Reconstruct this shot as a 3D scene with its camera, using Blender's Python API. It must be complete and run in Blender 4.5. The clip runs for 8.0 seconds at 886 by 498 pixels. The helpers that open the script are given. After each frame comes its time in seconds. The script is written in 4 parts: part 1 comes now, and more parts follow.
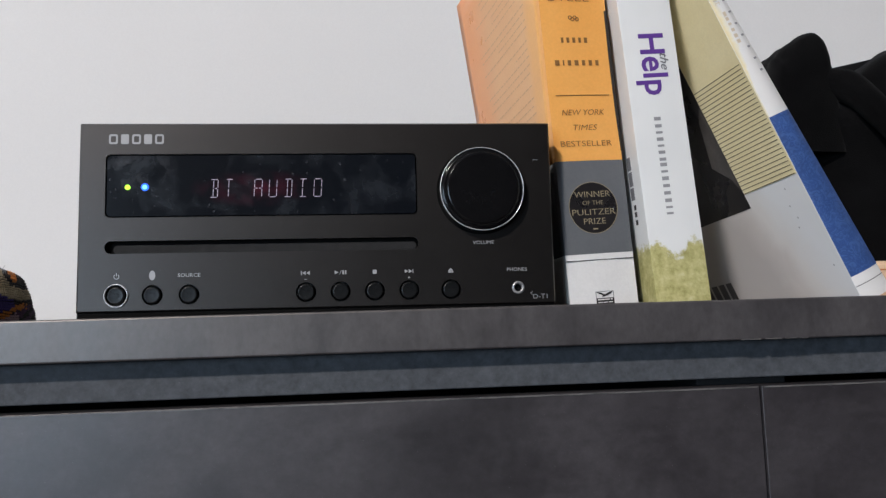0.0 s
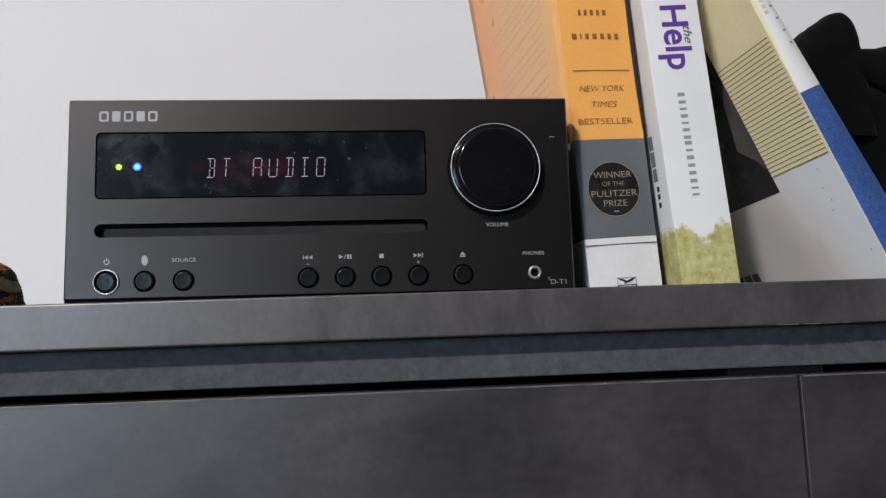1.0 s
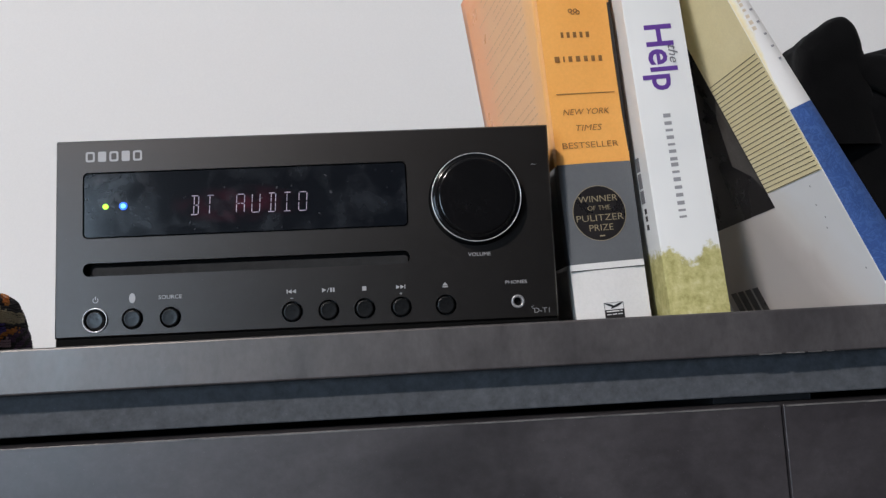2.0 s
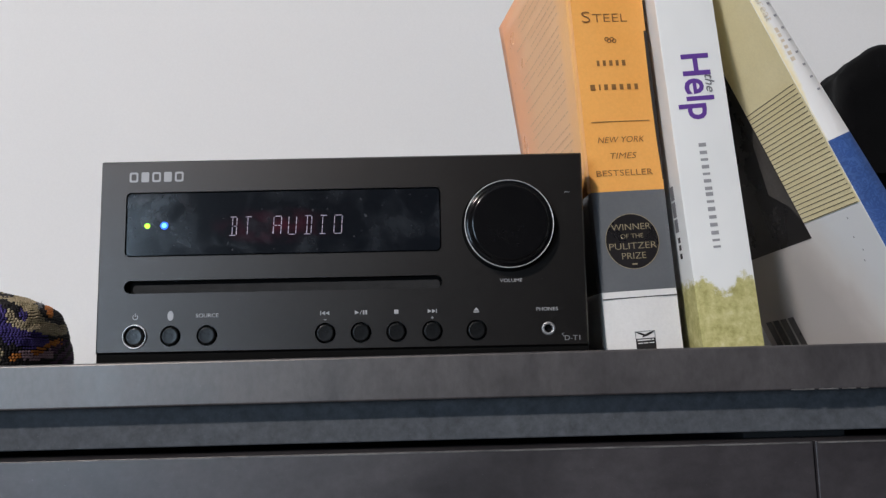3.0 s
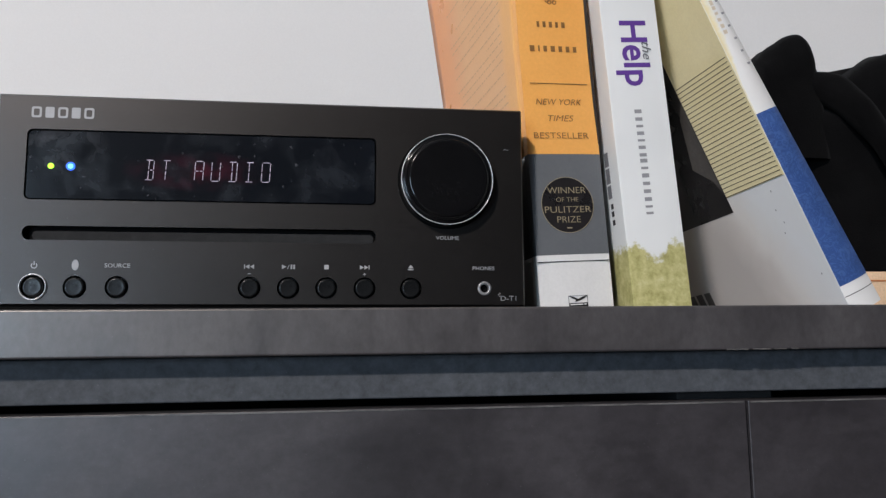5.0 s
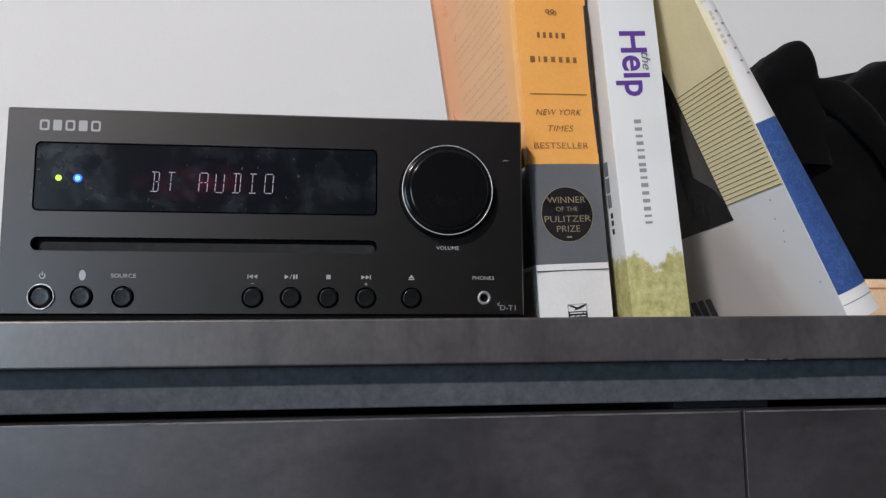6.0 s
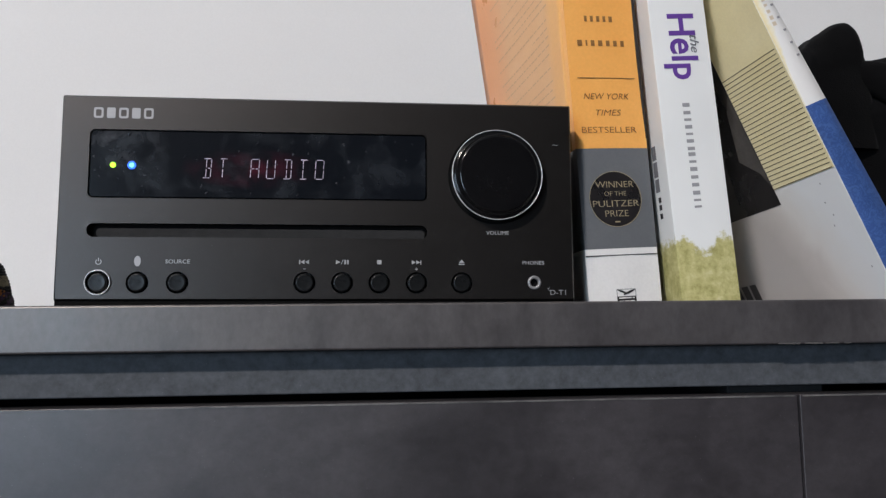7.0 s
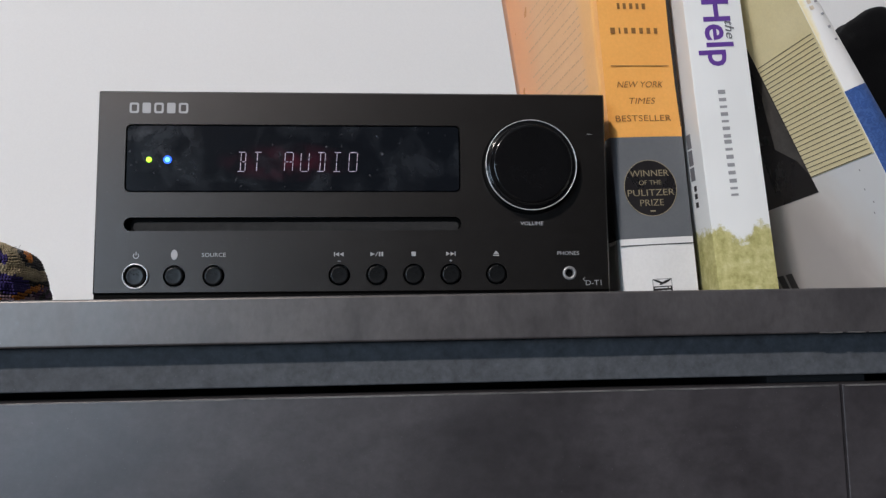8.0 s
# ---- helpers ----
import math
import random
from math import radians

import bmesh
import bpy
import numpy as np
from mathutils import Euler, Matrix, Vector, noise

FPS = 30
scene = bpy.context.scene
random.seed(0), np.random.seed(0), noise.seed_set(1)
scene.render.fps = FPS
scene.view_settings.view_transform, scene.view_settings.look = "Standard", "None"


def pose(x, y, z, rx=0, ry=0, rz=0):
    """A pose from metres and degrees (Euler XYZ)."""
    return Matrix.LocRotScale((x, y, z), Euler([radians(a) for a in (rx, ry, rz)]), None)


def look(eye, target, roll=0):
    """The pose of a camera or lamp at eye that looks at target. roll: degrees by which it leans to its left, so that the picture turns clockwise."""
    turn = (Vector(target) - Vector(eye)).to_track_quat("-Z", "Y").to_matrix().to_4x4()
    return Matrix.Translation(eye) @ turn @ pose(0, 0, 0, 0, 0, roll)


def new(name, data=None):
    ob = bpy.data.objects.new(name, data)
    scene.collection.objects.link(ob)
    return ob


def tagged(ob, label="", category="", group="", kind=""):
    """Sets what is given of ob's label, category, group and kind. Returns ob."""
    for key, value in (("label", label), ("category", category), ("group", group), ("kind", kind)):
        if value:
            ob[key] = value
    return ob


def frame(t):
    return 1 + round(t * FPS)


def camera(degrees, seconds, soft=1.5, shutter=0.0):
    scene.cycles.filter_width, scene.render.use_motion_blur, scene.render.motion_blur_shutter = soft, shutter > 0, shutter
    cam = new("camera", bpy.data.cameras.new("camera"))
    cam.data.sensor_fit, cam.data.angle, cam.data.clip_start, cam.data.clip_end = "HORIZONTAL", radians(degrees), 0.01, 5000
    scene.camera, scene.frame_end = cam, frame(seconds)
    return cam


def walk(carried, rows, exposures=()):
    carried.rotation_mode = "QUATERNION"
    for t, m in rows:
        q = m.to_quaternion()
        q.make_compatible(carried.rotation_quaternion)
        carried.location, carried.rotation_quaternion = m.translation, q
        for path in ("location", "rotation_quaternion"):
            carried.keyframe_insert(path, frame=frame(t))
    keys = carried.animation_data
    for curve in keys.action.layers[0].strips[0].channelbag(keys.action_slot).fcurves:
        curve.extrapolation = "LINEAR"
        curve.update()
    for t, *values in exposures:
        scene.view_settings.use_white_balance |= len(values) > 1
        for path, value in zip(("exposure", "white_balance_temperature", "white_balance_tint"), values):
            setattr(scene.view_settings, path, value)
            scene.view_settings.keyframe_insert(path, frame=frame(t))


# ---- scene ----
cam = camera(57.16, 8.0, soft=1.35)
PATH = [
    (0, (0.02064, -0.36284, 1.09205), (0.2041, 1.61571, 1.31937), -1.49),
    (0.2, (0.02224, -0.35818, 1.09258), (0.19611, 1.62006, 1.32993), -1.43),
    (0.5, (0.02475, -0.35168, 1.09431), (0.19931, 1.62664, 1.33048), -1.46),
    (0.7, (0.02674, -0.34248, 1.08993), (0.19109, 1.63504, 1.33978), -1.70),
    (1, (0.02161, -0.33843, 1.08234), (0.18318, 1.63832, 1.3399), -1.71),
    (1.2, (0.03619, -0.34049, 1.088), (0.17907, 1.64041, 1.32386), -3.30),
    (1.5, (0.03748, -0.34436, 1.0922), (0.16342, 1.63757, 1.32901), -2.74),
    (1.7, (0.04358, -0.34389, 1.09682), (0.15011, 1.6403, 1.32404), -2.75),
    (2.8, (0.04504, -0.34198, 1.1017), (0.04702, 1.64104, 1.36177), -1.20),
    (3, (0.0456, -0.34723, 1.10438), (0.03542, 1.63527, 1.36821), -1.10),
    (3.2, (0.04101, -0.35078, 1.09685), (0.03724, 1.63035, 1.37093), -0.93),
    (3.5, (0.03193, -0.34284, 1.08872), (0.11103, 1.63693, 1.36123), -0.96),
    (3.7, (0.03022, -0.34514, 1.09076), (0.16493, 1.63255, 1.35649), -0.79),
    (4, (0.02716, -0.34608, 1.09292), (0.22118, 1.62657, 1.3594), -0.35),
    (4.2, (0.02696, -0.33793, 1.09068), (0.24707, 1.63426, 1.33972), -0.16),
    (5.3, (0.02727, -0.32923, 1.08753), (0.29041, 1.63521, 1.35533), -0.44),
    (5.5, (0.02785, -0.32949, 1.09052), (0.27695, 1.63879, 1.34312), -0.26),
    (5.8, (0.03039, -0.33311, 1.09406), (0.27084, 1.63725, 1.33874), -0.15),
    (6, (0.03039, -0.33534, 1.09305), (0.26741, 1.63439, 1.346), -0.25),
    (6.3, (0.02601, -0.33063, 1.09284), (0.25704, 1.64134, 1.33355), -0.20),
    (6.5, (0.02298, -0.33384, 1.09128), (0.24291, 1.63881, 1.33679), -0.25),
    (7, (0.0181, -0.33386, 1.09037), (0.2056, 1.64371, 1.32291), -0.33),
    (7.3, (0.01824, -0.33723, 1.09232), (0.18633, 1.64308, 1.31616), -0.48),
    (7.5, (0.01814, -0.33575, 1.09084), (0.17438, 1.64533, 1.31649), -0.63),
    (8, (0.01398, -0.33249, 1.08961), (0.14245, 1.65156, 1.30654), -0.67),
]
walk(cam, [(t, look(eye, target, roll)) for t, eye, target, roll in PATH],
     [(0, 0.0), (1.7, 0.0), (2.8, -0.06), (3.2, -0.07), (3.6, -0.06), (4.2, -0.02), (5.3, 0.0), (8, -0.03)])

# ---- light and exposure ----
SHELF = 1.1057
world = bpy.data.worlds.new("world")
scene.world = world
world.use_nodes = True
world.node_tree.nodes["Background"].inputs["Color"].default_value = (0.6, 0.7, 0.85, 1)
world.node_tree.nodes["Background"].inputs["Strength"].default_value = 0.3
scene.view_settings.exposure = 0.0

WINDOW_X = -2.0
LAMP = (-1.76, -2.85, 3.36)


def area_lamp(name, m, sx, sy, watts, colour):
    d = bpy.data.lights.new(name, "AREA")
    d.shape, d.size, d.size_y, d.energy, d.color = "RECTANGLE", sx, sy, watts, colour
    ob = new(name, d)
    ob.matrix_world = m
    return ob


area_lamp("ceiling_lamp_light", look(LAMP, (0.15, 0.1, 1.1)), 0.24, 0.24, 178, (1.0, 0.908, 0.862))
area_lamp("window_light", look((WINDOW_X, -3.54, 1.35), (0.0, -0.2, 1.05)), 0.66, 1.25, 60, (0.60, 0.79, 1.0))


# ---- materials ----
def mat(name, colour, rough=0.5, metal=0.0, spec=0.5):
    m = bpy.data.materials.new(name)
    m.use_nodes = True
    b = m.node_tree.nodes["Principled BSDF"]
    b.inputs["Base Color"].default_value = (*colour, 1)
    b.inputs["Roughness"].default_value = rough
    b.inputs["Metallic"].default_value = metal
    b.inputs["Specular IOR Level"].default_value = spec
    return m


def node(m, kind, **values):
    n = m.node_tree.nodes.new(kind)
    for key, value in values.items():
        n.inputs[key.replace("_", " ")].default_value = value
    return n


def bsdf(m):
    return m.node_tree.nodes["Principled BSDF"]


def wire(m, a, out, b, inp):
    m.node_tree.links.new(a.outputs[out], b.inputs[inp])


def coords(m, stretch=(1, 1, 1), turn=(0, 0, 0)):
    t = m.node_tree.nodes.new("ShaderNodeTexCoord")
    p = m.node_tree.nodes.new("ShaderNodeMapping")
    p.inputs["Scale"].default_value = stretch
    p.inputs["Rotation"].default_value = turn
    wire(m, t, "Object", p, "Vector")
    return p


def noise_tex(m, vec, scale, detail=4, rough=0.55, distort=0.0):
    n = node(m, "ShaderNodeTexNoise", Scale=scale, Detail=detail, Roughness=rough, Distortion=distort)
    wire(m, vec, "Vector", n, "Vector")
    return n


def ramp(m, src, out, stops, hard=False):
    r = m.node_tree.nodes.new("ShaderNodeValToRGB")
    if hard:
        r.color_ramp.interpolation = "CONSTANT"
    while len(r.color_ramp.elements) < len(stops):
        r.color_ramp.elements.new(0.5)
    for e, (p, c) in zip(r.color_ramp.elements, stops):
        e.position, e.color = p, (*c, 1)
    wire(m, src, out, r, "Fac")
    return r


def mix(m, mode, fac, a, b):
    """Colour mix; a and b are (node, socket) or a colour, fac a number or (node, socket)."""
    n = m.node_tree.nodes.new("ShaderNodeMix")
    n.data_type, n.blend_type = "RGBA", mode
    for i, v in ((0, fac), (6, a), (7, b)):
        if isinstance(v, tuple) and isinstance(v[0], bpy.types.Node):
            m.node_tree.links.new(v[0].outputs[v[1]], n.inputs[i])
        else:
            n.inputs[i].default_value = v if i == 0 else (*v, 1)
    return n


def bump(m, src, out, strength, distance):
    b = node(m, "ShaderNodeBump", Strength=strength, Distance=distance)
    wire(m, src, out, b, "Height")
    wire(m, b, "Normal", bsdf(m), "Normal")
    return b


def grained(name, a, b, scale, rough, fine=900, relief=0.15, depth=0.0003, stretch=(1, 1, 1), spec=0.5, rough_var=0.1, grain=0.12):
    """A surface that wanders between two colours at one scale, with fine grain in colour, gloss and relief."""
    m = mat(name, a, rough, 0, spec)
    v = coords(m, stretch)
    big = noise_tex(m, v, scale, 5, 0.6, 0.4)
    small = noise_tex(m, v, fine, 2, 0.6)
    r = ramp(m, big, "Fac", [(0.3, a), (0.72, b)])
    g = ramp(m, small, "Fac", [(0.3, (1 - grain,) * 3), (0.7, (1 + grain,) * 3)])
    c = mix(m, "MULTIPLY", 1.0, (r, "Color"), (g, "Color"))
    wire(m, c, 2, bsdf(m), "Base Color")
    rr = ramp(m, big, "Fac", [(0.25, (rough - rough_var,) * 3), (0.75, (rough + rough_var,) * 3)])
    wire(m, rr, "Color", bsdf(m), "Roughness")
    bump(m, small, "Fac", relief, depth)
    return m


def glowing(name, colour, strength):
    m = mat(name, colour, 0.4)
    bsdf(m).inputs["Emission Color"].default_value = (*colour, 1)
    bsdf(m).inputs["Emission Strength"].default_value = strength
    return m


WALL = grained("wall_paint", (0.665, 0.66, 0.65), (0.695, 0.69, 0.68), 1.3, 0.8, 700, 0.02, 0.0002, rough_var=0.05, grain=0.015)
# tone for walls out of view, dark only to cut bounce and reflections
LOW_BOUNCE = grained("low_bounce_grey", (0.038, 0.040, 0.045), (0.048, 0.050, 0.055), 1.3, 0.8, 420, 0.12, 0.0004, rough_var=0.05)
CEIL = grained("ceiling_paint", (0.42, 0.43, 0.45), (0.46, 0.47, 0.49), 1.1, 0.85, 300, 0.1, 0.0004, rough_var=0.04)
FLOOR = grained("floor_boards", (0.06, 0.042, 0.03), (0.10, 0.07, 0.05), 3, 0.45, 120, 0.15, 0.0005, (1, 8, 1))


def stone_laminate(name, a, b, scale, rough, stretch):
    """Dark stone-look laminate: clouds at two scales, streaks, pale dust specks."""
    m = mat(name, a, rough, 0, 1.0)
    bsdf(m).inputs["Specular Tint"].default_value = (1.0, 0.965, 0.94, 1)
    v = coords(m, stretch)
    big = noise_tex(m, v, scale, 8, 0.62, 0.5)
    fine = noise_tex(m, v, 260, 4, 0.7)
    speck = noise_tex(m, coords(m), 1500, 1, 0.5)
    r = ramp(m, big, "Fac", [(0.33, a), (0.68, b)])
    g = ramp(m, fine, "Fac", [(0.3, (0.74,) * 3), (0.7, (1.26,) * 3)])
    c = mix(m, "MULTIPLY", 1.0, (r, "Color"), (g, "Color"))
    d = ramp(m, speck, "Fac", [(0.76, (0, 0, 0)), (0.82, (0.07, 0.07, 0.07))])
    e = mix(m, "ADD", 1.0, (c, 2), (d, "Color"))
    wire(m, e, 2, bsdf(m), "Base Color")
    rr = ramp(m, big, "Fac", [(0.25, (rough - 0.06,) * 3), (0.75, (rough + 0.08,) * 3)])
    wire(m, rr, "Color", bsdf(m), "Roughness")
    bump(m, fine, "Fac", 0.10, 0.0003)
    return m


LAMINATE = stone_laminate("charcoal_laminate", (0.0172, 0.0155, 0.0181), (0.043, 0.0394, 0.0442), 15, 0.43, (1, 1, 1.3))
bsdf(LAMINATE).inputs["Specular IOR Level"].default_value = 0.78
EDGE_BAND = stone_laminate("charcoal_edge_band", (0.031, 0.0290, 0.0320), (0.060, 0.0565, 0.0600), 26, 0.43, (1.5, 1, 0.9))
# rail colour carries the blue cast of the cool light on it
RAIL = stone_laminate("cool_cast_laminate", (0.062, 0.068, 0.077), (0.071, 0.078, 0.087), 30, 0.6, (1, 1, 1))
bsdf(EDGE_BAND).inputs["Specular Tint"].default_value = (1.0, 0.93, 0.87, 1)
bsdf(RAIL).inputs["Specular IOR Level"].default_value = 0.12
WORN_EDGE = grained("worn_pale_edge", (0.035, 0.033, 0.034), (0.16, 0.155, 0.15), 60, 0.5, 900, 0.1, 0.0002)
GAP_DARK = grained("raw_board_edge", (0.010, 0.010, 0.011), (0.018, 0.017, 0.018), 40, 0.8)
PLASTIC = grained("satin_black_plastic", (0.0003, 0.0003, 0.0003), (0.0008, 0.0007, 0.0008), 26, 0.38, 900, 0.13, 0.0001, spec=0.52, rough_var=0.035)


def dusty(m, film, speck):
    """Lays a thin uneven film of dust and single pale specks over a surface."""
    old = bsdf(m).inputs["Base Color"].links[0].from_socket
    v = coords(m)
    cloud = ramp(m, noise_tex(m, v, 60, 9, 0.82, 0.2), "Fac", [(0.40, (0, 0, 0)), (0.72, (film,) * 3)])
    spots = ramp(m, noise_tex(m, v, 1100, 1, 0.5), "Fac", [(0.74, (0, 0, 0)), (0.80, (speck,) * 3)])
    both = mix(m, "ADD", 1.0, (cloud, "Color"), (spots, "Color"))
    c = mix(m, "ADD", 1.0, (0, 0, 0), (both, 2))
    m.node_tree.links.new(old, c.inputs[6])
    wire(m, c, 2, bsdf(m), "Base Color")


dusty(PLASTIC, 0.0030, 0.022)
worn = ramp(PLASTIC, noise_tex(PLASTIC, coords(PLASTIC), 420, 6, 0.8, 0.1), "Fac", [(0.32, (0.345,) * 3), (0.70, (0.42,) * 3)])
wire(PLASTIC, worn, "Color", bsdf(PLASTIC), "Roughness")
bsdf(PLASTIC).inputs["Specular Tint"].default_value = (1.0, 0.915, 0.865, 1)
FELT = grained("black_felt", (0.005, 0.005, 0.0055), (0.009, 0.009, 0.0095), 200, 0.85, 1500, 0.3, 0.0002)
CASING = grained("black_steel_casing", (0.010, 0.010, 0.011), (0.014, 0.014, 0.015), 30, 0.5, 1800)
BUTTON = grained("black_button_plastic", (0.005, 0.0055, 0.006), (0.008, 0.0085, 0.009), 60, 0.28, 3000, 0.0, 0.0001, spec=0.22, rough_var=0.04)
GLOSS = grained("gloss_black_plastic", (0.004, 0.004, 0.0045), (0.006, 0.006, 0.0066), 30, 0.12, 600, 0.0, 0.0001, spec=0.22, rough_var=0.03)
HOLE = mat("deep_black", (0.003, 0.003, 0.003), 0.9, 0, 0.1)
SILVER = grained("brushed_silver", (0.74, 0.74, 0.75), (0.82, 0.82, 0.83), 90, 0.24, 900, 0.03, 0.0001)
bsdf(SILVER).inputs["Metallic"].default_value = 0.35
NICKEL = grained("dull_nickel", (0.26, 0.26, 0.265), (0.36, 0.36, 0.365), 90, 0.36, 900, 0.03, 0.0001)
bsdf(NICKEL).inputs["Metallic"].default_value = 0.5
PRINT = mat("silver_print", (0.31, 0.31, 0.32), 0.45)
PRINT_SOFT = mat("worn_silver_print", (0.34, 0.34, 0.35), 0.5)
PRINT_DIM = mat("dim_silver_print", (0.22, 0.22, 0.225), 0.5)
LED_GREEN = glowing("green_led", (0.42, 1.0, 0.02), 1.5)
LED_BLUE = glowing("blue_led", (0.12, 0.55, 1.0), 2.0)
SEGMENT = glowing("display_segment", (0.36, 0.31, 0.39), 0.21)


# emissive colour that stands in for the halo round the blue light
LED_HALO = glowing("blue_led_halo", (0.01, 0.13, 0.95), 0.95)


def display_glass():
    """Tinted black window with smudges and dust in its gloss, and a painted red glow."""
    m = mat("display_window", (0.004, 0.0045, 0.006), 0.12)
    v = coords(m, (1, 1, 1))
    cloud = noise_tex(m, v, 48, 6, 0.62, 0.35)
    speck = noise_tex(m, v, 420, 2, 0.5)
    a = ramp(m, cloud, "Fac", [(0.50, (0.13,) * 3), (0.80, (0.24,) * 3)])
    wire(m, a, "Color", bsdf(m), "Roughness")
    film = ramp(m, cloud, "Fac", [(0.50, (0.0042, 0.0056, 0.0082)), (0.80, (0.024, 0.028, 0.034))])
    dust = ramp(m, speck, "Fac", [(0.70, (0, 0, 0)), (0.78, (0.05, 0.05, 0.055))])
    c = mix(m, "ADD", 1.0, (film, "Color"), (dust, "Color"))
    # finger smear near the corner above the indicator lights
    spot = coords(m, (52, 1, 95))
    spot.inputs["Location"].default_value = (0.0812 * 52, 0, -(1.1722 - SHELF) * 95)
    g = m.node_tree.nodes.new("ShaderNodeTexGradient")
    g.gradient_type = "SPHERICAL"
    wire(m, spot, "Vector", g, "Vector")
    wisp = noise_tex(m, v, 130, 4, 0.6, 0.5)
    w = ramp(m, wisp, "Fac", [(0.46, (0, 0, 0)), (0.80, (0.10, 0.105, 0.115))])
    k = mix(m, "MULTIPLY", 1.0, (w, "Color"), (g, "Color"))
    e = mix(m, "ADD", 1.0, (c, 2), (k, 2))
    wire(m, e, 2, bsdf(m), "Base Color")
    # dim red glow round the lit characters, painted as emission of the glass
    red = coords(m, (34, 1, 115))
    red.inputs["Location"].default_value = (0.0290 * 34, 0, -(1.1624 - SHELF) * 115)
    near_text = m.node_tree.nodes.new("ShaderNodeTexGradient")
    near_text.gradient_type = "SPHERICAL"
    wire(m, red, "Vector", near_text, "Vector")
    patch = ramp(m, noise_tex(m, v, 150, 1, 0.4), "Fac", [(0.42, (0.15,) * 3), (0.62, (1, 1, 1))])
    red_glow = ramp(m, near_text, "Fac", [(0.0, (0, 0, 0)), (0.5, (0.012, 0.001, 0.003)), (1.0, (0.024, 0.002, 0.005))])
    lit = mix(m, "MULTIPLY", 1.0, (red_glow, "Color"), (patch, "Color"))
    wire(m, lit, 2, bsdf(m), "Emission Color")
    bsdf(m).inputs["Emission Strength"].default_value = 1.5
    return m


DISPLAY = display_glass()
ORANGE = grained("orange_spine_card", (0.84, 0.385, 0.092), (0.88, 0.43, 0.115), 30, 0.36, 700, 0.05, 0.0002, spec=0.4, grain=0.03)


def cover_print():
    """Orange cover: paler where the text stands, deeper orange at the margin away from the spine."""
    m = grained("orange_cover_card", (0.74, 0.37, 0.115), (0.80, 0.44, 0.16), 22, 0.34, 700, 0.05, 0.0002, spec=0.45, grain=0.03)
    t = m.node_tree.nodes.new("ShaderNodeTexCoord")
    sep = m.node_tree.nodes.new("ShaderNodeSeparateXYZ")
    wire(m, t, "Object", sep, "Vector")
    r = node(m, "ShaderNodeMapRange")
    wire(m, sep, "Y", r, "Value")
    r.inputs["From Min"].default_value, r.inputs["From Max"].default_value = 0.0, 0.136
    g = ramp(m, r, "Result", [(0.0, (1.06, 1.02, 0.85)), (0.13, (1.05, 1.03, 0.95)), (0.2, (1.0, 1.06, 1.35)), (0.62, (0.98, 1.0, 1.3)), (0.80, (1.04, 0.86, 0.95)), (1.0, (1.05, 0.78, 0.75))])
    old = bsdf(m).inputs["Base Color"].links[0].from_socket
    c = mix(m, "MULTIPLY", 1.0, (1, 1, 1), (g, "Color"))
    m.node_tree.links.new(old, c.inputs[6])
    wire(m, c, 2, bsdf(m), "Base Color")
    return m


ORANGE_PALE = cover_print()
GREY_CARD = grained("slate_grey_card", (0.115, 0.122, 0.130), (0.135, 0.142, 0.150), 40, 0.4, 800, 0.05, 0.0002, grain=0.03)
WHITE_CARD = grained("white_card", (0.70, 0.69, 0.67), (0.76, 0.75, 0.73), 25, 0.42, 800, 0.05, 0.0002, grain=0.03)
COOL_CARD = grained("cool_white_card", (0.69, 0.71, 0.73), (0.75, 0.765, 0.785), 25, 0.36, 800, 0.05, 0.0002, grain=0.03)
PAPER = grained("page_edges", (0.62, 0.56, 0.44), (0.70, 0.64, 0.52), 300, 0.9, 1500, 0.2, 0.0003, (14, 1, 1))
INK = mat("black_ink", (0.022, 0.020, 0.020), 0.45)
INK_BROWN = mat("brown_black_ink", (0.21, 0.095, 0.032), 0.5)
INK_FADED = mat("faded_brown_ink", (0.61, 0.355, 0.185), 0.5)
INK_NAME = mat("soft_brown_ink", (0.24, 0.115, 0.035), 0.5)
GREY_NAME = mat("soft_grey_ink", (0.28, 0.28, 0.29), 0.5)
GOLD_INK = mat("pale_gold_ink", (0.33, 0.275, 0.175), 0.45)
PALE_GOLD = mat("thin_gold_lettering", (0.62, 0.53, 0.40), 0.45)
GREY_INK = mat("grey_ink", (0.16, 0.16, 0.17), 0.5)
PURPLE = mat("purple_ink", (0.115, 0.045, 0.27), 0.4)
CREAM = grained("cream_gold_panel", (0.80, 0.69, 0.40), (0.86, 0.76, 0.48), 40, 0.36, 900, 0.05, 0.0002, grain=0.03)
STRIPE = mat("dark_bronze_stripe", (0.095, 0.070, 0.032), 0.45)
PHOTO_BLACK = grained("photo_black_print", (0.012, 0.011, 0.012), (0.020, 0.018, 0.019), 40, 0.30, 900, 0.03, 0.0001)
PHOTO_DIM = grained("photo_brown_print", (0.05, 0.045, 0.042), (0.10, 0.09, 0.085), 60, 0.33, 900, 0.03, 0.0001)


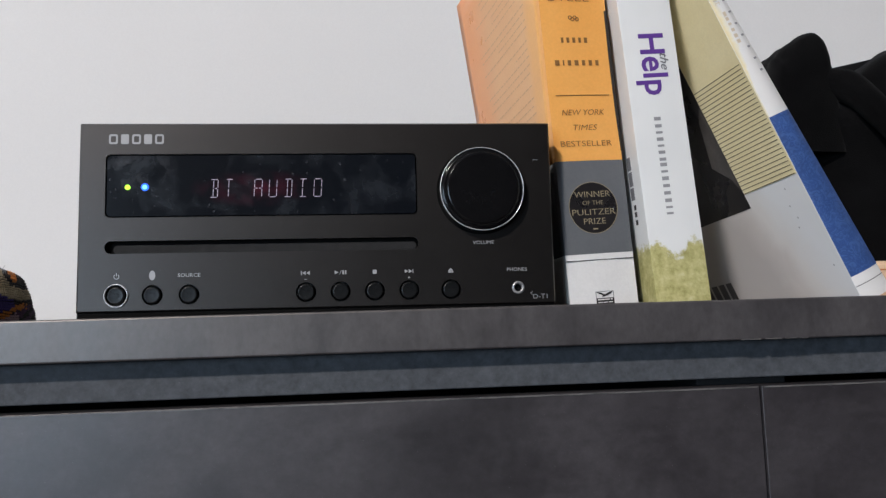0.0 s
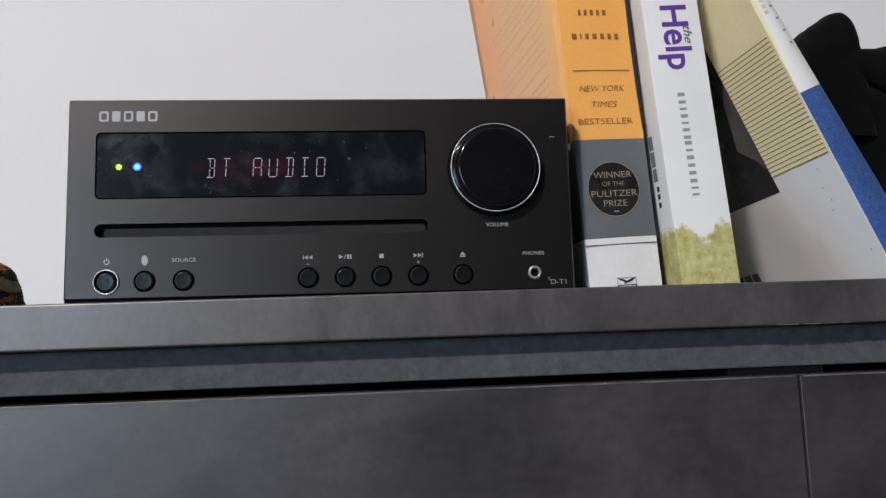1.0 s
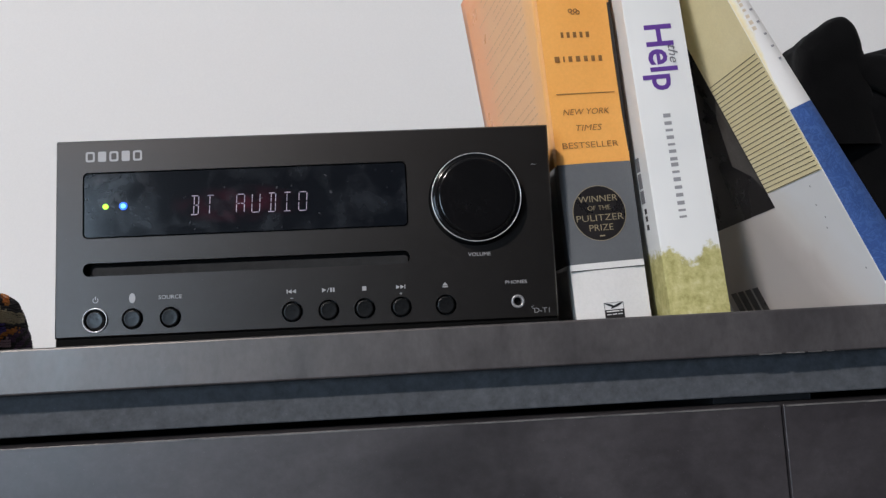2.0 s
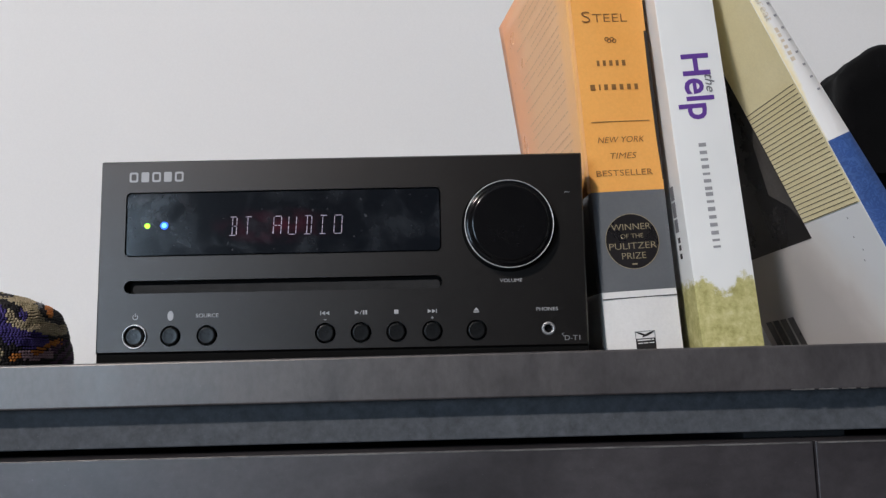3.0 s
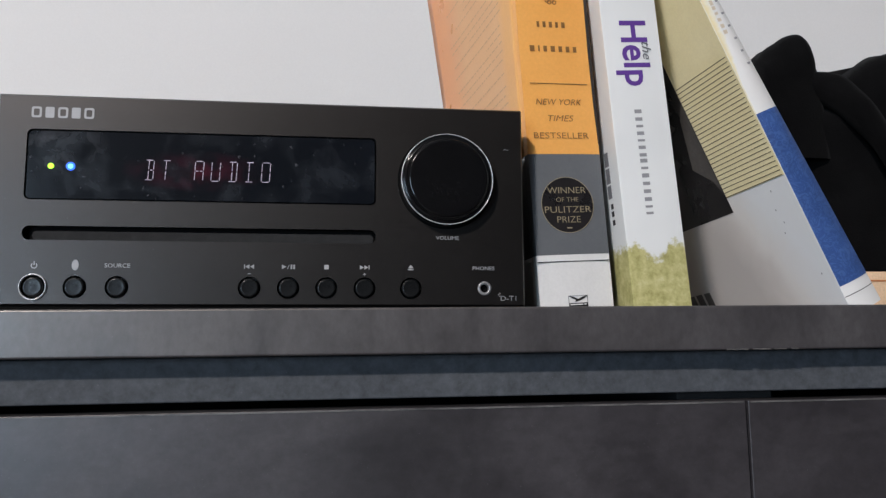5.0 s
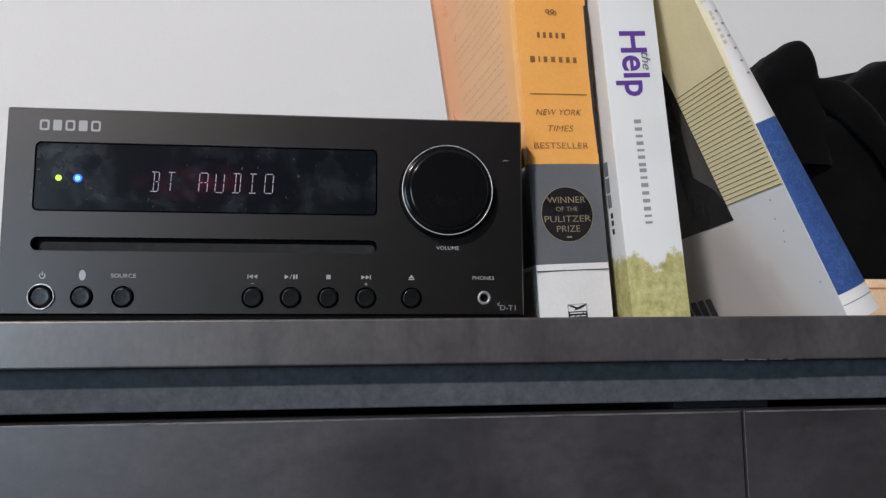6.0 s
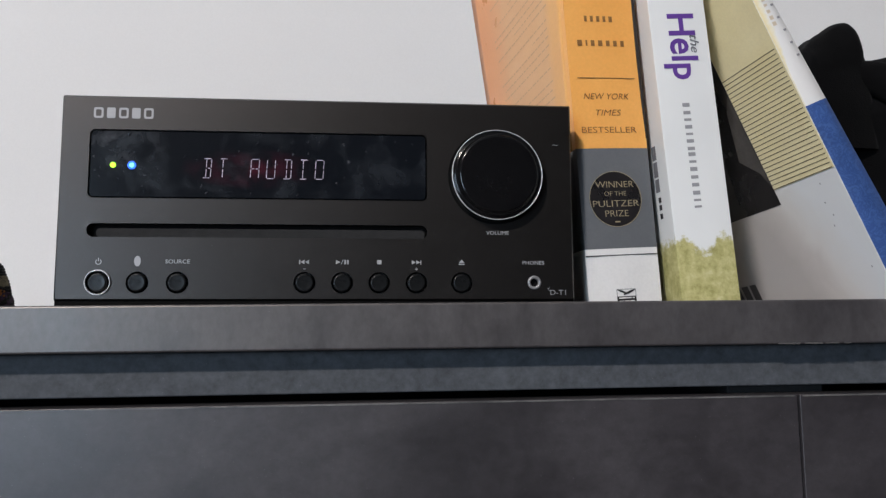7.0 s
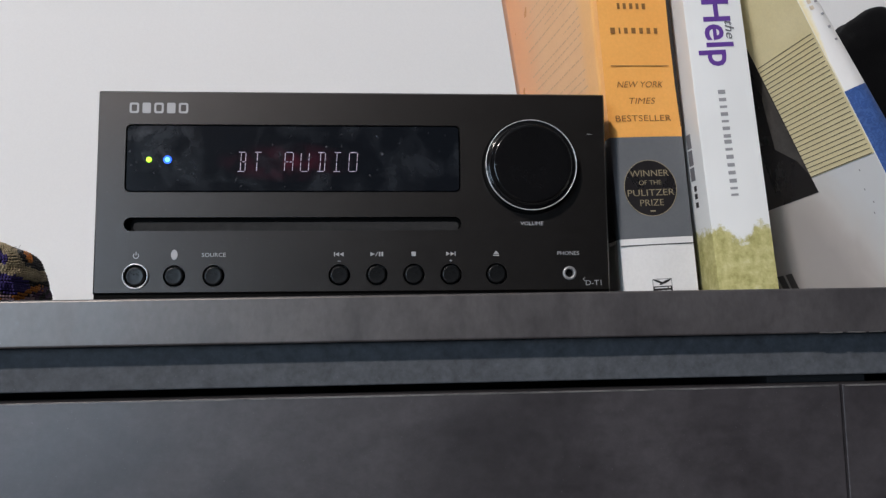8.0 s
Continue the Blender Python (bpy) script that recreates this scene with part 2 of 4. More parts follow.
def blue_band():
    """Mid blue with a darker tendril pattern."""
    m = mat("patterned_blue_print", (0.05, 0.12, 0.36), 0.38)
    v = coords(m)
    n = noise_tex(m, v, 210, 2, 0.45, 2.2)
    w = noise_tex(m, v, 90, 3, 0.6, 0.5)
    r = ramp(m, n, "Fac", [(0.38, (0.052, 0.112, 0.310)), (0.47, (0.032, 0.076, 0.240)), (0.53, (0.034, 0.080, 0.250)), (0.62, (0.056, 0.118, 0.320))])
    g = ramp(m, w, "Fac", [(0.3, (0.8, 0.8, 0.8)), (0.7, (1.15, 1.12, 1.1))])
    c = mix(m, "MULTIPLY", 1.0, (r, "Color"), (g, "Color"))
    wire(m, c, 2, bsdf(m), "Base Color")
    return m


BLUE = blue_band()


def jacket_print():
    """Cool white by the spine, fading back into a warm grey photograph with soft streaks."""
    m = mat("jacket_print", (0.6, 0.6, 0.6), 0.34)
    v = coords(m)
    t = m.node_tree.nodes.new("ShaderNodeTexCoord")
    sep = m.node_tree.nodes.new("ShaderNodeSeparateXYZ")
    wire(m, t, "Object", sep, "Vector")
    wob = noise_tex(m, v, 24, 3, 0.6, 0.6)
    k = node(m, "ShaderNodeMath")
    k.operation = "MULTIPLY_ADD"
    wire(m, wob, "Fac", k, 0)
    k.inputs[1].default_value = 0.030
    wire(m, sep, "Y", k, 2)
    k2 = node(m, "ShaderNodeMath")
    k2.operation = "MULTIPLY_ADD"
    wire(m, sep, "Z", k2, 0)
    k2.inputs[1].default_value = -0.35
    wire(m, k, 0, k2, 2)
    r = node(m, "ShaderNodeMapRange")
    wire(m, k2, 0, r, "Value")
    r.inputs["From Min"].default_value, r.inputs["From Max"].default_value = 0.012, 0.062
    c = ramp(m, r, "Result", [(0.0, (0.75, 0.76, 0.77)), (0.45, (0.71, 0.68, 0.65)), (0.7, (0.60, 0.555, 0.52)), (1.0, (0.50, 0.46, 0.43))])
    wire(m, c, "Color", bsdf(m), "Base Color")
    return m


JACKET = jacket_print()


def spine_print():
    """White jacket spine onto which the cover's gold runs over, broad and soft high up, narrow beside the stripes."""
    m = mat("jacket_spine_print", (0.73, 0.72, 0.70), 0.36)
    t = m.node_tree.nodes.new("ShaderNodeTexCoord")
    sep = m.node_tree.nodes.new("ShaderNodeSeparateXYZ")
    wire(m, t, "Object", sep, "Vector")
    wide = node(m, "ShaderNodeMapRange")
    wire(m, sep, "Z", wide, "Value")
    for key, value in (("From Min", 0.118), ("From Max", 0.140), ("To Min", 0.0005), ("To Max", 0.0046)):
        wide.inputs[key].default_value = value
    low = node(m, "ShaderNodeMapRange")
    wire(m, sep, "Z", low, "Value")
    for key, value in (("From Min", 0.0705), ("From Max", 0.0712), ("To Min", 5.0), ("To Max", 0.0)):
        low.inputs[key].default_value = value
    rag = noise_tex(m, coords(m), 330, 3, 0.6)
    k = node(m, "ShaderNodeMath")
    k.operation = "DIVIDE"
    wire(m, sep, "X", k, 0)
    wire(m, wide, "Result", k, 1)
    k2 = node(m, "ShaderNodeMath")
    k2.operation = "MULTIPLY_ADD"
    wire(m, rag, "Fac", k2, 0)
    k2.inputs[1].default_value = 0.7
    wire(m, k, 0, k2, 2)
    k3 = node(m, "ShaderNodeMath")
    wire(m, k2, 0, k3, 0)
    wire(m, low, "Result", k3, 1)
    c = ramp(m, k3, 0, [(0.45, (0.74, 0.64, 0.38)), (0.72, (0.75, 0.70, 0.55)), (1.0, (0.745, 0.735, 0.715))])
    wire(m, c, "Color", bsdf(m), "Base Color")
    return m


SPINE_PRINT = spine_print()


def tree_print():
    """White card whose foot carries a printed row of yellow-green trees; local z runs up the book, x across it."""
    m = mat("tree_print_card", (0.7, 0.7, 0.7), 0.36)
    v = coords(m)
    t = m.node_tree.nodes.new("ShaderNodeTexCoord")
    sep = m.node_tree.nodes.new("ShaderNodeSeparateXYZ")
    wire(m, t, "Object", sep, "Vector")
    # crowns: two humps across the spine with a ragged rim
    hump = node(m, "ShaderNodeMath")
    hump.operation = "MULTIPLY_ADD"
    wire(m, sep, "X", hump, 0)
    hump.inputs[1].default_value, hump.inputs[2].default_value = 322.0, 2.26
    cs = node(m, "ShaderNodeMath")
    cs.operation = "COSINE"
    wire(m, hump, 0, cs, 0)
    rag = noise_tex(m, v, 210, 7, 0.78)
    k = node(m, "ShaderNodeMath")
    k.operation = "MULTIPLY_ADD"
    wire(m, cs, 0, k, 0)
    k.inputs[1].default_value = 0.0036
    wire(m, sep, "Z", k, 2)
    k2 = node(m, "ShaderNodeMath")
    k2.operation = "MULTIPLY_ADD"
    wire(m, rag, "Fac", k2, 0)
    k2.inputs[1].default_value = -0.022
    wire(m, k, 0, k2, 2)
    edge = node(m, "ShaderNodeMapRange")
    wire(m, k2, 0, edge, "Value")
    edge.inputs["From Min"].default_value, edge.inputs["From Max"].default_value = 0.0150, 0.0182
    leaf = noise_tex(m, v, 190, 9, 0.72, 0.1)
    tone = ramp(m, leaf, "Fac", [(0.32, (0.27, 0.25, 0.09)), (0.46, (0.42, 0.39, 0.16)), (0.58, (0.53, 0.50, 0.235)), (0.72, (0.64, 0.62, 0.37))])
    sky = noise_tex(m, v, 20, 2)
    skyc = ramp(m, sky, "Fac", [(0.3, (0.71, 0.722, 0.712)), (0.7, (0.78, 0.79, 0.775))])
    c = mix(m, "MIX", (edge, "Result"), (tone, "Color"), (skyc, "Color"))
    wire(m, c, 2, bsdf(m), "Base Color")
    return m


TREES = tree_print()


def garment_cloth():
    m = mat("black_jersey", (0.0022, 0.0022, 0.0025), 0.95, 0, 0.07)
    v = coords(m)
    n = noise_tex(m, v, 60, 4, 0.6)
    r = ramp(m, n, "Fac", [(0.3, (0.0014, 0.0014, 0.0016)), (0.7, (0.0028, 0.0028, 0.0031))])
    wire(m, r, "Color", bsdf(m), "Base Color")
    f = noise_tex(m, v, 1400, 2, 0.6)
    bump(m, f, "Fac", 0.5, 0.0006)
    bsdf(m).inputs["Sheen Weight"].default_value = 0.028
    bsdf(m).inputs["Sheen Roughness"].default_value = 0.5
    return m


CLOTH = garment_cloth()


WOOL_GROUND = grained("black_wool_ground", (0.006, 0.005, 0.006), (0.012, 0.010, 0.012), 300, 0.9, 900, 0.6, 0.001, spec=0.15)
STITCH = {}
for key, title, a, b in (
        ("tan", "tan_wool_stitch", (0.31, 0.25, 0.15), (0.44, 0.37, 0.24)), ("violet", "violet_wool_stitch", (0.030, 0.020, 0.13), (0.060, 0.042, 0.20)),
        ("black", "black_wool_stitch", (0.006, 0.005, 0.007), (0.014, 0.011, 0.013)), ("orange", "orange_wool_stitch", (0.42, 0.13, 0.02), (0.58, 0.21, 0.04)),
        ("rose", "rose_wool_stitch", (0.27, 0.17, 0.21), (0.40, 0.27, 0.31)), ("grey", "blue_grey_wool_stitch", (0.13, 0.14, 0.16), (0.22, 0.23, 0.24)),
        ("plum", "plum_wool_stitch", (0.045, 0.015, 0.05), (0.075, 0.03, 0.08))):
    STITCH[key] = grained(title, a, b, 500, 0.62, 2500, 0.4, 0.0004, spec=0.3, grain=0.25)
THREAD = mat("loose_grey_thread", (0.30, 0.28, 0.26), 0.9)
TAN = grained("tan_cardboard", (0.62, 0.42, 0.26), (0.70, 0.50, 0.33), 40, 0.6)
TAN_LINE = mat("orange_brown_line", (0.45, 0.16, 0.05), 0.5)
GLASS = mat("window_glass", (0.9, 0.95, 1.0), 0.02)
bsdf(GLASS).inputs["Transmission Weight"].default_value = 1.0
FRAME_WHITE = grained("white_window_paint", (0.76, 0.76, 0.75), (0.80, 0.80, 0.79), 8, 0.4)
DIFFUSER = glowing("lamp_diffuser", (1.0, 0.95, 0.92), 4.0)


# ---- mesh helpers ----
def finish(name, bm, material, smooth=False):
    bmesh.ops.recalc_face_normals(bm, faces=bm.faces)
    me = bpy.data.meshes.new(name)
    bm.to_mesh(me)
    bm.free()
    me.materials.append(material)
    if smooth:
        me.polygons.foreach_set("use_smooth", [True] * len(me.polygons))
    return me


def thing(name, bm, material, label, category, m=None, group="", kind="", smooth=False):
    ob = tagged(new(name, finish(name, bm, material, smooth)), label, category, group, kind)
    if m is not None:
        ob.matrix_world = m
    return ob


def holder(name, m, label, category, group="", kind=""):
    ob = tagged(new(name), label, category, group, kind)
    ob.empty_display_size = 0.02
    ob.matrix_world = m
    return ob


def part(name, bm, material, parent, label="", at=None, smooth=False, kind=""):
    me = bm if isinstance(bm, bpy.types.Mesh) else finish(name, bm, material, smooth)
    ob = tagged(new(name, me), label, kind=kind)
    ob.parent = parent
    if at is not None:
        ob.matrix_basis = at
    return ob


def box(x0, x1, y0, y1, z0, z1, bevel=0.0, seg=2):
    bm = bmesh.new()
    bmesh.ops.create_cube(bm, size=1)
    bmesh.ops.scale(bm, vec=(x1 - x0, y1 - y0, z1 - z0), verts=bm.verts)
    bmesh.ops.translate(bm, vec=((x0 + x1) / 2, (y0 + y1) / 2, (z0 + z1) / 2), verts=bm.verts)
    if bevel:
        bmesh.ops.bevel(bm, geom=bm.edges[:], offset=bevel, segments=seg, profile=0.5, affect="EDGES")
    return bm


def rounded(w, h, r, seg=5):
    """Outline of a rounded rectangle round the origin, counterclockwise."""
    pts = []
    for cx, cz, a0 in ((w / 2 - r, h / 2 - r, 0), (-w / 2 + r, h / 2 - r, 90), (-w / 2 + r, -h / 2 + r, 180), (w / 2 - r, -h / 2 + r, 270)):
        for i in range(seg + 1):
            a = radians(a0 + 90 * i / seg)
            pts.append((cx + r * math.cos(a), cz + r * math.sin(a)))
    return pts


def prism(pts, y0, y1, cx=0.0, cz=0.0):
    """A solid with the outline pts in the plane x, z, from y0 to y1."""
    bm = bmesh.new()
    a = [bm.verts.new((cx + x, y0, cz + z)) for x, z in pts]
    b = [bm.verts.new((cx + x, y1, cz + z)) for x, z in pts]
    bm.faces.new(a), bm.faces.new(b[::-1])
    for i in range(len(pts)):
        j = (i + 1) % len(pts)
        bm.faces.new((a[i], a[j], b[j], b[i]))
    return bm


def turned(profile, n=48, closed=False):
    """A body turned round the y axis from rows of (radius, y)."""
    bm = bmesh.new()
    rings = []
    for r, y in profile:
        if r < 1e-6:
            rings.append([bm.verts.new((0, y, 0))])
        else:
            rings.append([bm.verts.new((r * math.cos(2 * math.pi * i / n), y, r * math.sin(2 * math.pi * i / n))) for i in range(n)])
    pairs = list(zip(rings, rings[1:])) + ([(rings[-1], rings[0])] if closed else [])
    for p, q in pairs:
        for i in range(n):
            j = (i + 1) % n
            if len(p) == 1:
                bm.faces.new((p[0], q[j], q[i]))
            elif len(q) == 1:
                bm.faces.new((p[i], p[j], q[0]))
            else:
                bm.faces.new((p[i], p[j], q[j], q[i]))
    return bm


def letters(text, size, material, shear=0.0, bold=0.0, stretch=1.0, spacing=1.0, depth=0.00006, width=0.0):
    """A mesh of lettering, upright in the plane x, z, centred on the origin, facing -y."""
    cu = bpy.data.curves.new("lettering", "FONT")
    cu.body, cu.size, cu.shear, cu.offset, cu.extrude = text, size, shear, bold, depth
    cu.space_character, cu.resolution_u = spacing, 3
    cu.align_x, cu.align_y = "CENTER", "CENTER"
    tmp = new("lettering", cu)
    bpy.context.view_layer.update()
    me = bpy.data.meshes.new_from_object(tmp.evaluated_get(bpy.context.evaluated_depsgraph_get()))
    bpy.data.objects.remove(tmp)
    bpy.data.curves.remove(cu)
    me.transform(Matrix.Diagonal((stretch, 1, 1, 1)))
    xs = [v.co.x for v in me.vertices]
    if width:
        me.transform(Matrix.Diagonal((width / (max(xs) - min(xs)), 1, 1, 1)))
        xs = [v.co.x for v in me.vertices]
    ys = [v.co.y for v in me.vertices]
    me.transform(Matrix.Rotation(radians(90), 4, "X") @ Matrix.Translation((-(min(xs) + max(xs)) / 2, -(min(ys) + max(ys)) / 2, 0)))
    me.materials.clear()
    me.materials.append(material)
    return me


def strip(x0, x1, z0, z1, y=-0.0001, thick=0.0001):
    return box(x0, x1, y - thick, y + thick, z0, z1)


# ---- room ----
X0, X1, Y0, Y1, TOP = -2.4, 2.6, -3.6, 0.365, 3.5
thing("floor", box(X0 - 0.2, X1 + 0.2, Y0 - 0.2, Y1 + 0.2, -0.15, 0.0), FLOOR, "dark brown wooden board floor of the room", "floor", kind="structure")
thing("ceiling", box(X0 - 0.2, X1 + 0.2, Y0 - 0.2, Y1 + 0.2, TOP, TOP + 0.15), CEIL, "plain pale grey painted ceiling", "ceiling", kind="structure")
thing("wall_north", box(X0 - 0.15, X1 + 0.15, Y1, Y1 + 0.15, 0, TOP), WALL, "plain off-white painted wall behind the cabinet", "wall", kind="structure")
# unseen walls, kept dark so that little light bounces back
thing("wall_west", box(X0 - 0.15, X0, Y0, Y1, 0, TOP), LOW_BOUNCE, "unseen wall, made dark grey to hold down bounced light", "wall", kind="structure")
thing("wall_east", box(X1, X1 + 0.15, Y0, Y1, 0, TOP), LOW_BOUNCE, "unseen wall, made dark grey to hold down bounced light", "wall", kind="structure")


def merged(pieces):
    bm = bmesh.new()
    for piece in pieces:
        me = bpy.data.meshes.new("piece")
        piece.to_mesh(me)
        piece.free()
        bm.from_mesh(me)
        bpy.data.meshes.remove(me)
    return bm


WY0, WY1, WZ0, WZ1 = WINDOW_X - 0.38, WINDOW_X + 0.38, 0.67, 2.03
thing("wall_south", merged([box(X0 - 0.15, WY0, Y0 - 0.15, Y0, 0, TOP), box(WY1, X1 + 0.15, Y0 - 0.15, Y0, 0, TOP), box(WY0, WY1, Y0 - 0.15, Y0, 0, WZ0), box(WY0, WY1, Y0 - 0.15, Y0, WZ1, TOP)]), LOW_BOUNCE, "unseen wall with a window opening, made dark grey to hold down bounced light", "wall", kind="structure")
win = holder("window_1", pose(WINDOW_X, Y0 - 0.07, (WZ0 + WZ1) / 2, 0, 0, 90), "white framed window letting in cool daylight", "window", kind="structure")
hy, hz = (WY1 - WY0) / 2, (WZ1 - WZ0) / 2
for y0, y1, z0, z1 in ((-hy, 0.05 - hy, -hz, hz), (hy - 0.05, hy, -hz, hz), (0.05 - hy, hy - 0.05, -hz, 0.05 - hz), (0.05 - hy, hy - 0.05, hz - 0.05, hz)):
    part("window_frame", box(-0.03, 0.03, y0, y1, z0, z1, 0.004), FRAME_WHITE, win)
pane = part("pane", box(-0.004, 0.004, 0.05 - hy, hy - 0.05, 0.05 - hz, hz - 0.05), GLASS, win, "clear window glass")
pane.visible_shadow = False

lamp = holder("ceiling_light", pose(LAMP[0], LAMP[1] - 0.05, TOP), "round white ceiling light, switched on", "lamp")
bm = turned([(0.0, 0.0), (0.20, 0.0), (0.20, -0.03), (0.0, -0.03)], 40)
part("base", bm, FRAME_WHITE, lamp, at=pose(0, 0, 0, 90, 0, 0) @ Matrix.Diagonal((1, -1, 1, 1)))
bm = turned([(0.18, 0.0), (0.17, 0.03), (0.12, 0.055), (0.0, 0.065)], 40)
part("diffuser", bm, DIFFUSER, lamp, "glowing white diffuser", at=pose(0, 0, -0.03, -90, 0, 0), smooth=True)

# ---- cabinet ----
FRONT = -0.038
cab = holder("cabinet", pose(0.14, 0, SHELF + 0.0005) @ pose(0.0, 0, 0, 0, -0.42, 0) @ pose(0.06, 0, -SHELF), "tall charcoal stone-look laminate cabinet with flat doors", "cabinet")
CX0, CX1, CB = -0.95, 0.95, 0.362
part("top_panel", box(CX0, CX1, FRONT, CB, 1.0889, SHELF, 0.0008, 3), EDGE_BAND, cab, "charcoal laminate top with a banded front edge")
part("rail", box(CX0 + 0.004, CX1 - 0.004, -0.0285, -0.012, 1.0731, 1.0887, 0.0005), RAIL, cab, "recessed rail under the top, cool light tinted into its colour")
for x in (CX0 + 0.009, CX1 - 0.009):
    part("side_panel", box(x - 0.008, x + 0.008, -0.012, CB, -0.008, 1.0887, 0.0006), LAMINATE, cab)
part("divider", box(-0.0390, 0.0010, -0.0180, CB - 0.02, 0.06, 1.0729, 0.0005), GAP_DARK, cab, "dark board edge behind the door gap")
part("back_panel", box(CX0 + 0.017, CX1 - 0.017, CB - 0.018, CB - 0.012, 0.06, 1.0885), GAP_DARK, cab)
part("plinth", box(CX0 + 0.02, CX1 - 0.02, 0.0, 0.02, -0.008, 0.06), LAMINATE, cab)
SEAM = -0.0195
for x0, x1 in ((-0.93, SEAM - 0.0005), (SEAM + 0.0005, 0.93)):
    door = part("door", box(x0, x1, -0.0365, -0.0185, 0.062, 1.0700, 0.0003), LAMINATE, cab, "flat charcoal stone-look door")
    part("edge_strip", box(x0 + 0.001, x1 - 0.001, -0.0368, -0.0363, 1.0692, 1.0698), WORN_EDGE, door, "worn pale top edge of the door")

rng = random.Random(21)
for x, w in ((-0.0270, 0.0085), (-0.0165, 0.0070), (-0.0080, 0.0050), (-0.0010, 0.0030)):
    bm = box(x, x + w, -0.03835, -0.0379, 1.08895, 1.08935)
    bmesh.ops.subdivide_edges(bm, edges=[e for e in bm.edges if abs(e.verts[0].co.x - e.verts[1].co.x) > 0.001], cuts=6)
    for v in bm.verts:
        v.co.z += rng.uniform(-0.00012, 0.00012)
    part("chip", bm, WORN_EDGE, cab, "pale chip in the top's lower edge")

# ---- compact stereo ----
W = 0.105
stereo = holder("stereo_system", pose(0, 0, SHELF), "compact black stereo receiver, switched on, with a lit display", "stereo")


def Z(z):
    return z - SHELF


F0 = Z(1.1083)
F1 = Z(1.1920)


def ring_plate(outer, holes, y0, y1):
    """A plate with holes: outline and hole outlines in x, z, filled and given depth."""
    bm = bmesh.new()
    loops = []
    for pts in [outer] + holes:
        vs = [bm.verts.new((x, y0, z)) for x, z in pts]
        loops.append(vs)
        for i in range(len(vs)):
            bm.edges.new((vs[i], vs[(i + 1) % len(vs)]))
    bmesh.ops.triangle_fill(bm, use_beauty=True, use_dissolve=False, edges=bm.edges[:])
    faces = bm.faces[:]
    made = bmesh.ops.extrude_face_region(bm, geom=faces)
    bmesh.ops.translate(bm, vec=(0, y1 - y0, 0), verts=[v for v in made["geom"] if isinstance(v, bmesh.types.BMVert)])
    return bm


def shifted(pts, cx, cz):
    return [(x + cx, z + cz) for x, z in pts]


def disc(r, n=32):
    return [(r * math.cos(2 * math.pi * i / n), r * math.sin(2 * math.pi * i / n)) for i in range(n)]


DX, DZ, DW, DH = (-0.0937 + 0.0432) / 2, Z((1.1780 + 1.1497) / 2), 0.1369, 0.0283
SX, SZ, SW, SH = (-0.0935 + 0.0432) / 2, Z(1.1366), 0.1367, 0.0056
BUTTON_Z = Z(1.1155)
BUTTONS = [(-0.0730, 0.0041), (-0.0574, 0.0041), (-0.0069, 0.0041), (0.0083, 0.0041), (0.0234, 0.0041), (0.0387, 0.0041), (0.0575, 0.0041)]
PHONES = (0.0880, Z(1.1157))
outer = shifted(rounded(2 * W - 0.0014, F1 - F0 - 0.0014, 0.0006, 3), 0, (F0 + F1) / 2)
holes = [shifted(rounded(DW, DH, 0.0022), DX, DZ), shifted(rounded(SW, SH, 0.0027), SX, SZ)]
holes += [shifted(disc(r + 0.00035), x, BUTTON_Z) for x, r in BUTTONS]
holes += [shifted(disc(0.0045), -0.0882, BUTTON_Z), shifted(disc(0.0021), *PHONES)]
plate = part("front_plate", ring_plate(outer, holes, 0.0, 0.004), PLASTIC, stereo, "satin black front plate, dusty")
bm = bmesh.new()
a = [bm.verts.new((x, 0.0, z)) for x, z in outer]
cz = (F0 + F1) / 2
b = [bm.verts.new((x * W / (W - 0.0007), 0.0008, cz + (z - cz) * (F1 - F0) / (F1 - F0 - 0.0014))) for x, z in outer]
c = [bm.verts.new((v.co.x, 0.014, v.co.z)) for v in b]
for p, q in ((a, b), (b, c)):
    for i in range(len(p)):
        j = (i + 1) % len(p)
        bm.faces.new((p[i], p[j], q[j], q[i]))
part("plate_rim", bm, PLASTIC, stereo, smooth=True)
part("casing", box(-0.0985, 0.0985, 0.0045, 0.245, F0 + 0.0004, F1 - 0.002, 0.0012), CASING, stereo, "black steel casing behind the front plate")
part("base_tray", box(-0.1049, 0.1049, 0.0012, 0.235, -0.0017, F0 + 0.0004, 0.0003), HOLE, stereo, "recessed black base under the front plate")
for x in (-0.085, 0.085):
    for y in (0.03, 0.21):
        part("foot", box(x - 0.008, x + 0.008, y - 0.008, y + 0.008, -0.0009 + 0.0065 * x, 0.0012), CASING, stereo)

glass = part("display_window", prism(rounded(DW - 0.0013, DH - 0.0013, 0.0017), 0.0003, 0.003, DX, DZ), DISPLAY, stereo, "smudged black display window with a painted red glow")
part("gasket", prism(rounded(DW, DH, 0.0022), 0.0012, 0.0035, DX, DZ), HOLE, stereo)
